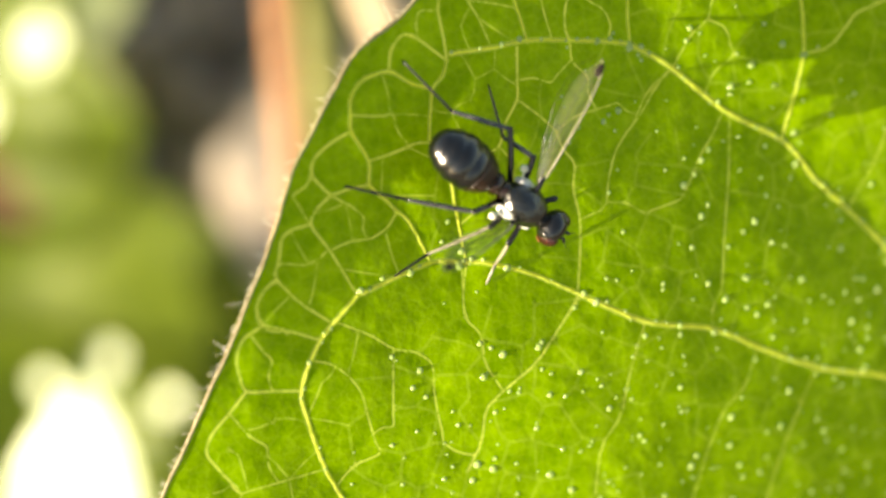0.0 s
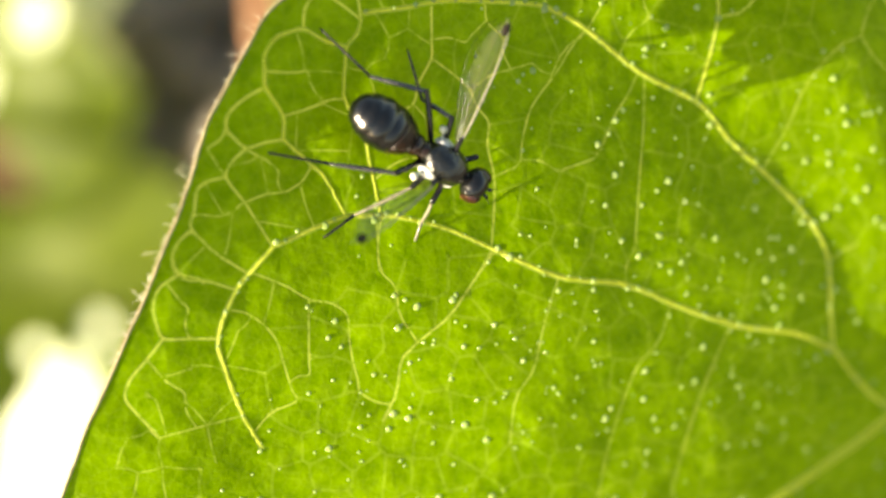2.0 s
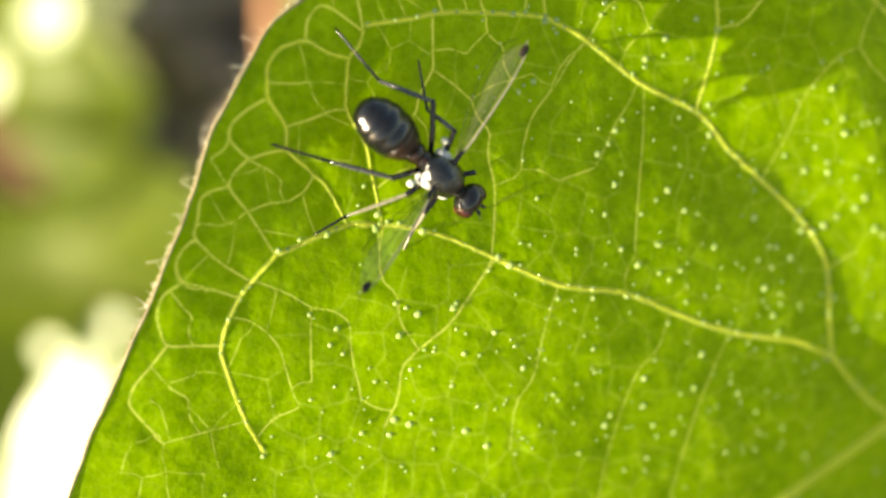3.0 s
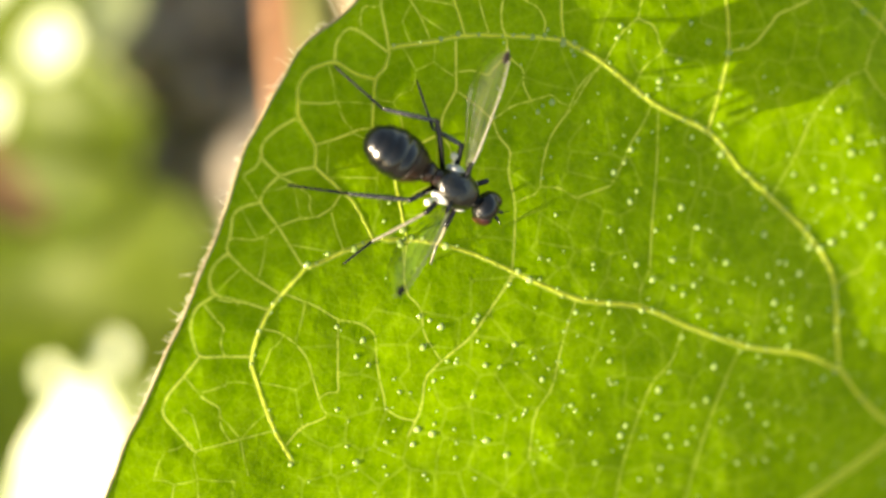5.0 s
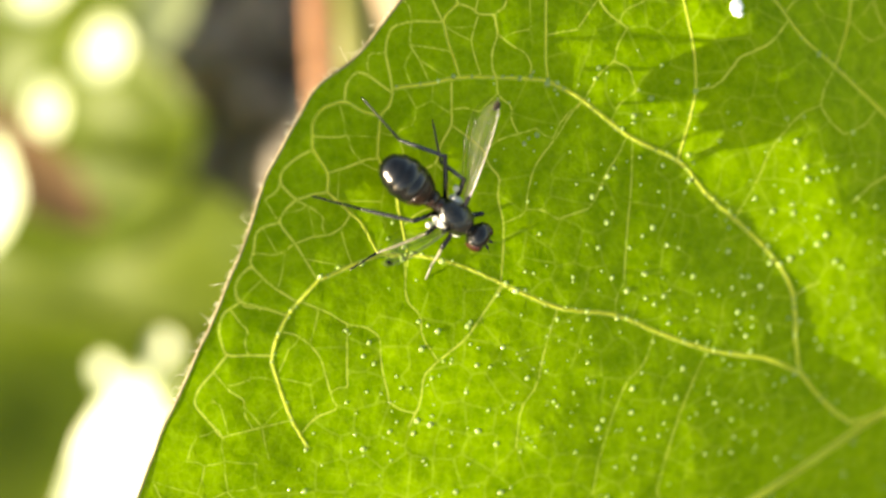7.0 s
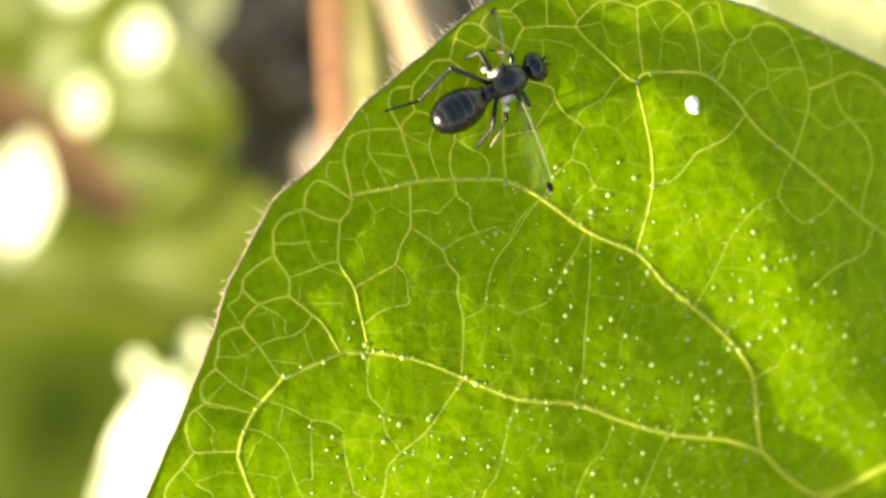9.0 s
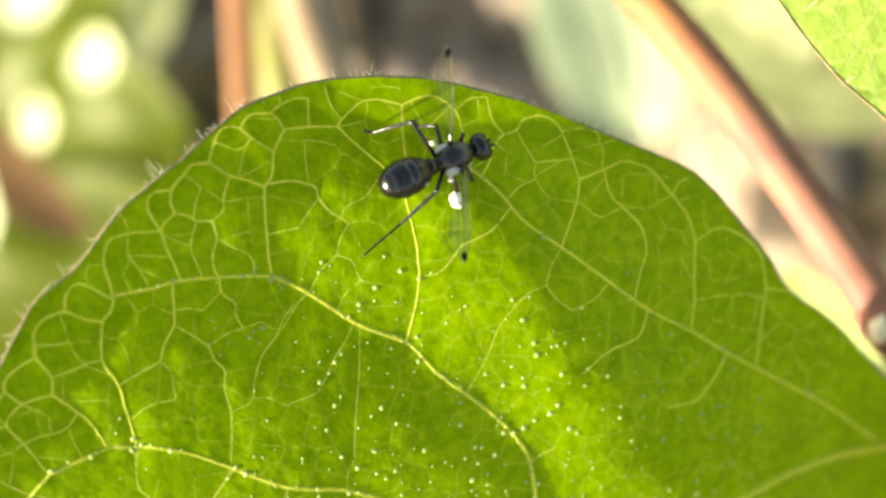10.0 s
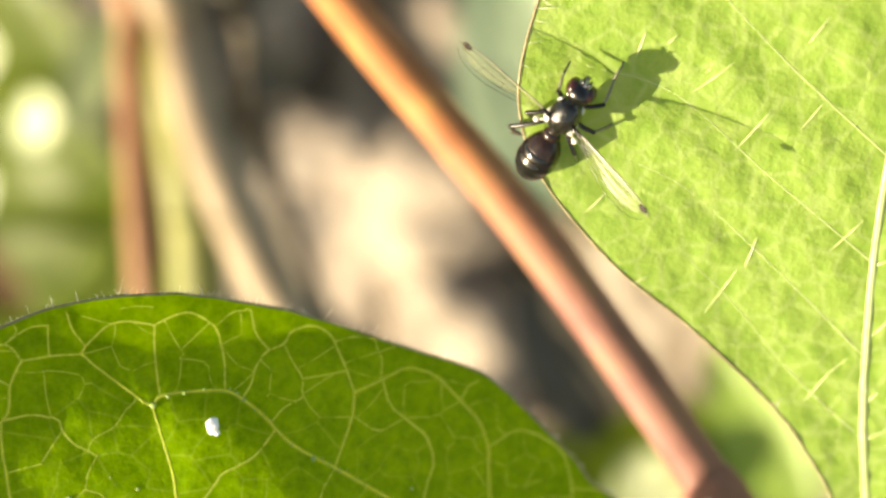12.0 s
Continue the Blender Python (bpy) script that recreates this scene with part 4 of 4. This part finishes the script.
for row in [(-12, 71, 20, 20, 23, 10, 1), (9, 52, 12, 11, 16, 40, 2), (38, 60, 11, 9, 7, 0, 3), (-28, 72, 10, 13, 7, 20, 4), (2, 108, 9, 8, 6, 0, 5), (44, 92, 12, 10, 7, 60, 6), (-24, 110, 8, 7, 5, 10, 7), (24, 80, 9, 8, 6, 30, 8), (-60, 60, 10, 9, 6, 0, 9), (58, 66, 12, 10, 7, 20, 10), (60, 110, 14, 12, 8, 0, 11), (-30, 40, 10, 8, 6, 60, 12), (30, 28, 11, 9, 6, 15, 13), (6, 75, 13, 13, 19, 25, 14), (-43, 99, 7, 6, 9, 10, 15), (-36, 92, 6, 5, 8, 40, 16), (-35, 106, 6, 6, 8, 0, 17)]:
    stone(*row)


def soil():
    rng = np.random.default_rng(2)
    n, verts, faces = 90, [], []
    axis = np.sign(np.linspace(-1, 1, n)) * np.abs(np.linspace(-1, 1, n)) ** 5 * 60000.0 + np.linspace(-1, 1, n) * 220.0
    for y in axis:
        for x in axis:
            near = math.exp(-((x / 900) ** 2) - ((y / 900) ** 2))
            verts.append((x, y + 70, bank(x, y) + near * (3.0 * noise.noise((x / 26, y / 26, 0)) + 1.2 * noise.noise((x / 8, y / 8, 4)))))
    for j in range(n - 1):
        for i in range(n - 1):
            a = j * n + i
            faces.append((a, a + 1, a + n + 1, a + n))
    tagged(part("ground", verts, faces, SOIL, None, "pale gritty soil with dark patches", kind="structure"), category="ground")


soil()


# ---- the fly ----
def tube_part(name, points, radii, material, parent, sides=9, label=""):
    line = smooth_line(points, 0.05)
    r = np.interp(np.linspace(0, 1, len(line)), np.linspace(0, 1, len(radii)), radii)
    return part(name, *tube(line, r, sides), material, parent, label)


def wing_shape(side):
    """A clear wing, root at the origin, its span along y, its leading edge towards +x."""
    n, k, verts, faces = 30, 8, [], []
    for i in range(n + 1):
        s = i / n
        lead = 0.10 + 0.16 * math.sin(math.pi * min(s * 1.05, 1.0)) ** 0.8 - 0.18 * max(0, s - 0.82) ** 1.2
        trail = -0.05 - 0.60 * math.sin(math.pi * min(1.0, s**1.35)) ** 0.7 * (0.25 + 0.75 * s)
        pinch = min(1.0, 0.25 + s * 6) * (1 - max(0, (s - 0.86) / 0.14) ** 2.2 * 0.92)
        for j in range(k + 1):
            c = j / k
            x = ((lead - 0.1) * (1 - c) + (trail + 0.1) * c) * pinch
            verts.append((x, side * 3.2 * s, 0.05 * math.sin(s * 3) + 0.012 * math.sin(c * 9 + s * 5)))
    for i in range(n):
        for j in range(k):
            a = i * (k + 1) + j
            faces.append((a, a + 1, a + k + 2, a + k + 1))
    return verts, faces


def abdomen_profile():
    """A blunt oval whose hind segments bulge a little between their seams."""
    seams, rows = [-2.56, -2.30, -2.02, -1.68, -1.32], []
    for x in np.linspace(-2.56, -0.80, 46):
        r = 0.63 * math.sqrt(max(0.003, 1 - ((x + 1.72) / 0.845) ** 2)) if x < -1.72 else float(np.interp(x, [-1.72, -1.45, -1.30, -1.05, -0.90, -0.80], [0.63, 0.60, 0.555, 0.42, 0.28, 0.15]))
        for a, b in zip(seams, seams[1:]):
            if a < x < b:
                r += 0.026 * math.sin(math.pi * (x - a) / (b - a))
        rows.append((x, r))
    return rows


def build_fly():
    fly = thing("fly", BASE, "small shiny black ant-like fly with spotted clear wings", "fly")
    z0 = 1.05
    part("abdomen", *[[(x, y - 0.02, z + z0 - 0.04) for x, y, z in v] if i == 0 else v for i, v in enumerate(lathe(abdomen_profile(), 0.9, 0.85, 36, 0.05))], BLACK, fly, "glossy blue-black oval abdomen")
    part("first_segment", *[[(x, y - 0.02, z + z0 - 0.04) for x, y, z in v] if i == 0 else v for i, v in enumerate(lathe([(-1.36, 0.585), (-1.34, 0.592), (-1.18, 0.52), (-1.04, 0.435), (-0.9, 0.30), (-0.78, 0.17)], 0.9, 0.85, 36, 0.0))], BROWN, fly, "dark reddish-brown first segment")
    part("waist", *[[(x, y, z + z0 - 0.05) for x, y, z in v] if i == 0 else v for i, v in enumerate(lathe([(-1.0, 0.20), (-0.86, 0.27), (-0.72, 0.24), (-0.66, 0.2), (-0.55, 0.23), (-0.42, 0.2)], 1.0, 1.0, 24))], BROWN, fly, "narrow dark brown waist")
    thorax = part("thorax", *[[(x, y, z + z0) for x, y, z in v] if i == 0 else v for i, v in enumerate(lathe([(-0.56, 0.10), (-0.5, 0.24), (-0.36, 0.37), (-0.1, 0.45), (0.18, 0.44), (0.42, 0.34), (0.54, 0.2), (0.62, 0.1)], 1.0, 1.0, 32))], DULL, fly, "black thorax with silvery dusted sides")
    for s in (1, -1):
        # silver plates: dusted sides, made larger to paint in sun glare as well
        part("side_plate", *ball((-0.22, s * 0.35, z0 - 0.01), (0.26, 0.16, 0.25), 10, 14), SILVER, thorax, "silvery dusted side plate")
        part("shoulder_plate", *ball((0.32, s * 0.30, z0 - 0.07), (0.17, 0.12, 0.13), 8, 12), SILVER, thorax, "silvery dusted shoulder plate")
        part("balancer", *joined([tube([(-0.34, s * 0.34, z0 + 0.05), (-0.46, s * 0.55, z0 + 0.12)], 0.025, 6), ball((-0.50, s * 0.62, z0 + 0.12), (0.095, 0.09, 0.08), 7, 10)]), HAIR, fly, "pale yellowish balancer knob")
    part("shield", *ball((-0.42, 0, z0 + 0.22), (0.15, 0.18, 0.10), 8, 12), DULL, thorax)
    head = part("head", *ball((0.90, 0, z0 - 0.02), (0.32, 0.40, 0.37), 16, 24), BLACK, fly, "round glossy black head")
    part("neck", *tube([(0.5, 0, z0), (0.75, 0, z0)], 0.14, 10), LEG, fly)
    part("face", *ball((1.09, 0, z0 - 0.08), (0.17, 0.24, 0.23), 10, 14), SILVER, head, "silvery face")
    for s in (1, -1):
        part("eye", *ball((0.96, s * 0.24, z0 - 0.05), (0.26, 0.20, 0.30), 14, 18), EYE, head, "red-brown compound eye")
        part("cheek", *ball((0.95, s * 0.30, z0 - 0.20), (0.17, 0.12, 0.13), 10, 14), CHEEK, head, "red rim below the eye")
        # pale ball that paints the sun's glare onto the side of the head
        part("face_glare", *ball((1.10, s * 0.22, z0 - 0.02), (0.10, 0.13, 0.16), 8, 12), SILVER, head, "silvery stripe beside the eye")
        part("brow", *ball((0.82, s * 0.22, z0 + 0.16), (0.14, 0.12, 0.10), 8, 12), DULL, head)
        tube_part("antenna", [(1.18, s * 0.07, z0 + 0.04), (1.30, s * 0.09, z0 + 0.02), (1.36, s * 0.12, z0 - 0.05)], [0.04, 0.05, 0.03], LEG, head)
        tube_part("bristle", [(1.31, s * 0.10, z0 + 0.03), (1.42, s * 0.2, z0 + 0.1)], [0.012, 0.004], LEG, head, 5)
    tube_part("mouthpart", [(1.05, 0, z0 - 0.3), (1.1, 0, z0 - 0.45), (1.16, 0, z0 - 0.5)], [0.08, 0.06, 0.09], PALELEG, head)
    rng = np.random.default_rng(3)
    for s in (1, -1):
        for x, y in ((0.1, 0.3), (-0.2, 0.32), (-0.45, 0.15)):
            tube_part("bristle", [(x, s * y, z0 + 0.3), (x - 0.16, s * y * 1.1, z0 + 0.5)], [0.011, 0.003], LEG, thorax, 5)
    legs, wings = {}, {}
    for key, root, knee, ankle, toe, shin in LEGS:
        root = np.array(root)
        leg = part("leg", *tube(smooth_line([(0, 0, 0), tuple((np.array(knee) - root) * 0.5 + (0, 0, 0.05)), tuple(np.array(knee) - root)], 0.05), 0.07, 9), LEG, fly)
        n = len(leg.data.vertices)
        leg.location = Vector(root * MM)
        part("knee", *ball(np.array(knee) - root, (0.07, 0.07, 0.07), 7, 10), LEG, leg)
        k = 0.72 if shin else 1.0
        tube_part("shin", [np.array(knee) - root, (np.array(knee) + ankle) / 2 - root + (0, 0, 0.04), np.array(ankle) - root], [0.05 * k, 0.062 * k, 0.058 * k, 0.042 * k], PALELEG if shin else SHIN, leg)
        a, b = np.array(ankle) - root, np.array(toe) - root
        nodes = [(0, 0.042), (0.4, 0.030), (0.43, 0.036), (0.6, 0.028), (0.63, 0.034), (0.78, 0.026), (0.81, 0.032), (0.92, 0.026), (1.0, 0.02)]
        part("foot", *tube([a + (b - a) * s0 for s0, _ in nodes], [r for _, r in nodes], 8), PALELEG if shin == 2 else LEG, leg)
        legs[key] = leg
    for key, side in (("left", 1), ("right", -1)):
        w = part("wing", *wing_shape(side), WING, fly, "clear glassy wing with dark spot at the tip")
        w.location = Vector((-0.05 * MM, side * 0.40 * MM, 1.32 * MM))
        sp = ball((0.03, side * 2.93, 0.02), (0.10, 0.16, 0.022), 8, 14)
        part("wing_spot", *sp, SPOT, w, "dark brown wing spot")
        lines = [[(0.0, 0.0), (0.07, 0.4), (0.12, 1.2), (0.15, 2.2), (0.10, 2.9), (-0.03, 3.17)], [(0.0, 0.05), (0.0, 1.0), (0.03, 2.0), (0.05, 2.9)], [(-0.02, 0.1), (-0.12, 1.0), (-0.16, 2.0), (-0.12, 3.05)], [(-0.03, 0.1), (-0.2, 0.9), (-0.36, 1.7), (-0.42, 2.5)], [(-0.14, 1.5), (-0.30, 1.5)], [(-0.17, 2.2), (-0.41, 2.3)]]
        lines.append([(-0.03, 0.06), (-0.19, 0.5), (-0.42, 1.3), (-0.55, 2.1), (-0.46, 2.8), (-0.22, 3.12)])
        for q, line in enumerate(lines):
            tube_part("wing_vein", [(x, side * y, 0.05 * math.sin(y / 3.2 * 3)) for x, y in line], [0.032, 0.024, 0.012] if q == 0 else [0.009, 0.007, 0.005], PALELEG if q == 0 else BROWN, w, 5)
        tube_part("wing_root", [(0, -side * 0.12, -0.1), (0, 0, 0), (0.03, side * 0.3, 0.02)], [0.09, 0.07, 0.04], LEG, w)
        wings[key] = w
    return fly, legs, wings


# root on the body, knee, ankle, toe (mm in the fly's space: forward, left, up), and how pale the shin is
LEGS = [
    ("left_hind", (-0.45, 0.22, 0.85), (-1.35, 1.08, 1.30), (-2.45, 0.72, 0.70), (-3.85, 1.05, 0.06), 0),
    ("left_mid", (-0.15, 0.26, 0.80), (-0.50, 0.92, 1.25), (-1.15, 0.95, 0.75), (-1.85, 1.80, 0.06), 0),
    ("left_front", (0.30, 0.20, 0.75), (0.62, 0.55, 0.95), (0.80, 0.62, 0.45), (0.95, 0.60, 0.05), 1),
    ("right_hind", (-0.45, -0.22, 0.85), (-0.95, -0.80, 1.25), (-2.15, -1.38, 0.70), (-3.45, -1.95, 0.06), 0),
    ("right_mid", (-0.15, -0.26, 0.80), (-0.40, -0.84, 1.15), (-0.96, -2.05, 0.45), (-1.16, -2.85, 0.06), 1),
    ("right_front", (0.30, -0.20, 0.75), (0.28, -0.85, 0.95), (0.55, -1.35, 0.40), (0.80, -1.78, 0.05), 2),
]
fly, legs, wings = build_fly()
cam.data.dof.focus_object = fly  # the lens keeps the fly sharp

FLIGHT = [
    (0, 1.27, 1.30, 2.75, -5.2, 23.4, -36),
    (0.5, 1.35, 1.26, 2.70, -4.2, 23.6, -33.7),
    (1, 1.39, 1.24, 2.68, -1.6, 23.9, -27.3),
    (1.5, 1.46, 1.55, 2.70, -1.4, 23.5, -28.7),
    (2, 1.50, 1.22, 2.63, -3.8, 23.6, -32.8),
    (2.5, 1.59, 1.51, 2.64, -5.6, 23, -39.1),
    (3, 1.43, 1.19, 2.65, -6.7, 23, -40.3),
    (3.5, 1.29, 1.17, 2.71, -6.7, 23.1, -40),
    (5.3, 1.22, 1.29, 2.74, -2.5, 23.8, -29.4),
    (5.5, 1.41, 1.36, 2.68, -2.9, 23.7, -30.3),
    (6, 1.40, 1.48, 2.70, -4, 23.3, -35.4),
    (6.5, 1.32, 1.27, 2.70, -5.3, 23.4, -36.4),
    (7, 1.35, 1.12, 2.66, -5.6, 23.4, -37.7),
    (7.2, 1.42, 1.07, 2.62, -3.8, 23.7, -33.3),
    (8.8, 1.99, 6.61, 3.14, 20.2, 8.6, 51.6),
    (9, 3.95, 7.50, 2.41, 5.8, 21.5, 31.8),
    (9.5, 8.36, 7.52, 0.71, -7.4, 22.2, -5),
    (10, 9.29, 8.20, 0.38, -6.1, 27.5, 23.8),
    (10.5, 14.07, 9.49, -2.12, -26.5, 26.7, 7.3),
    (11, 15.97, 11.74, -1.62, 12.3, -2.6, 38.1),
    (11.3, 16.30, 11.72, -1.31, 1.6, -15.7, 39.2),
    (11.5, 17.74, 12.90, -0.73, -38.1, -27.3, 84.5),
    (11.7, 17.45, 13.73, -0.40, -10.7, -39.2, 70.7),
    (12, 20.04, 16.39, -0.01, 9.2, -38.2, 52.7),
]
LEFT_WING = [
    (0, 19.2, -5.4, 15.1),
    (0.5, 30.7, -21.1, 31.3),
    (1, 28.5, -13.1, 22.8),
    (1.5, 26.3, -7.5, 14.8),
    (2, 18.3, -5.7, 16.7),
    (2.5, 13.4, -4.1, 16.8),
    (3, 9.5, -1.9, 11.3),
    (3.5, 11.2, -5.7, 26.7),
    (5.3, 17.2, -5.7, 17.8),
    (5.5, 14.5, -5.2, 19.5),
    (6, 4.6, -1.2, 14.1),
    (6.5, 20.5, -8.5, 21.6),
    (7, 18.2, -9.1, 25.8),
    (7.2, 5.2, -2.0, 20.5),
    (8.8, 51.9, -13.3, 10.2),
    (9, 60.5, -9.6, 5.4),
    (9.5, 43.5, -9.0, 9.4),
    (10, 44.2, 2.8, -2.9),
    (10.5, 51.4, -14.6, 11.4),
    (11, 14.8, -3.6, 13.5),
    (11.3, 45.9, 2.2, -2.1),
    (11.5, 8.6, 10.8, -12.5),
    (11.7, 57.9, 19.8, -12.0),
    (12, -5.1, -0.7, -7.3),
]
RIGHT_WING = [
    (0, -38.6, -20.4, -23.6),
    (0.5, -34.6, -5.5, -7.8),
    (1, -41.4, -14.2, -15.6),
    (1.5, -18.8, -2.1, -6.2),
    (2, -32.5, -16.4, -23.8),
    (2.5, -36.6, -16.6, -21.1),
    (3, -21.2, -1.7, -4.5),
    (3.5, -24.9, -9.9, -20.3),
    (5.3, -33.5, -7.3, -10.9),
    (5.5, -31.8, -12.0, -18.6),
    (6, -26.7, -0.7, -1.4),
    (6.5, -32.5, -6.7, -10.4),
    (7, -41.6, -20.9, -21.8),
    (7.2, -40.2, -0.6, -0.7),
    (8.8, -16.6, -3.2, -10.6),
    (9, -17.9, -5.6, -16.7),
    (9.5, -20.5, 1.0, 2.7),
    (10, -8.5, -4.7, -28.6),
    (10.5, -6.5, -1.9, -16.5),
    (11, -52.6, -5.9, -4.5),
    (11.3, -49.8, 4.0, 3.3),
    (11.5, -47.8, -50.7, -35.1),
    (11.7, -18.0, 7.2, -28.3),
    (12, -24.6, 4.4, -7.6),
]
# turn of each leg about its root
STRIDES = {
    "left_hind": [(0, 0, 0, 0), (7.2, 0, 0, 0), (7.6, 0, 0, 12), (8, 0, 0, -12), (8.4, 0, 0, 12), (8.8, -17, -42, 12), (9, -1, -4, -1), (9.5, 1, 1, -2), (10, 9, -14, -35), (10.5, 10, -34, -36), (11, 5, 14, -12), (11.5, -13, -35, 9), (11.7, 0, -24, -14), (12, -7, -24, 3)],
    "left_mid": [(0, 0, 0, 0), (7.2, 0, 0, 0), (7.6, 0, 0, -12), (8, 0, 0, 12), (8.4, 0, 0, -12), (8.8, -53, -44, 19), (9, -10, -36, -26), (9.5, 12, 11, -8), (10, 5, -25, -43), (10.5, -6, -21, -20), (11, -52, -5, 53), (11.5, -59, -63, 12), (11.7, -12, -11, 3), (12, -27, -15, 18)],
    "left_front": [(0, 0, 0, 0), (7.2, 0, 0, 0), (7.6, 0, 0, 12), (8, 0, 0, -12), (8.4, 0, 0, 12), (8.8, 15, 42, 34), (9, 26, 13, 36), (9.5, 50, -50, -21), (10, 1, 2, 2), (10.5, 62, -6, 79), (11, 14, -48, -42), (11.5, -27, -11, -28), (11.7, -12, -12, -17), (12, 5, -11, -2)],
    "right_hind": [(0, 0, 0, 0), (7.2, 0, 0, 0), (7.6, 0, 0, -12), (8, 0, 0, 12), (8.4, 0, 0, -12), (8.8, 9, -21, 6), (9, 23, -43, 0), (9.5, 2, -3, -0), (10, 6, -6, -7), (10.5, 28, -29, -21), (11, -4, 11, -17), (11.5, 22, -53, 9), (11.7, 22, -22, -17), (12, 12, -19, -2)],
    "right_mid": [(0, 0, 0, 0), (7.2, 0, 0, 0), (7.6, 0, 0, 12), (8, 0, 0, -12), (8.4, 0, 0, 12), (8.8, 29, -15, 3), (9, 35, -10, -8), (9.5, 65, -33, -0), (10, 57, -33, 5), (10.5, 46, -2, -23), (11, -21, 11, -51), (11.5, 50, -24, 1), (11.7, 31, 9, -37), (12, 31, -22, 12)],
    "right_front": [(0, 0, 0, 0), (7.2, 0, 0, 0), (7.6, 0, 0, -12), (8, 0, 0, 12), (8.4, 0, 0, -12), (9, 31, 2, 11), (9.5, 37, 3, 13), (10, 48, -1, 19), (10.5, 60, -15, 32), (11, -0, -20, 50), (11.5, 24, -9, 24), (11.7, 24, -16, 35), (12, 30, -12, 30)],
}


def motions():
    walk(fly, [(t, mmpose(*row)) for t, *row in FLIGHT])
    for w, side, rows in ((wings["left"], 1, LEFT_WING), (wings["right"], -1, RIGHT_WING)):
        walk(w, [(t, pose(-0.05 * MM, side * 0.40 * MM, 1.32 * MM, *turn)) for t, *turn in rows])
    for key, rows in STRIDES.items():
        root = next(Vector(row[1]) * MM for row in LEGS if row[0] == key)
        walk(legs[key], [(t, pose(*root, *turn)) for t, *turn in rows])


motions()
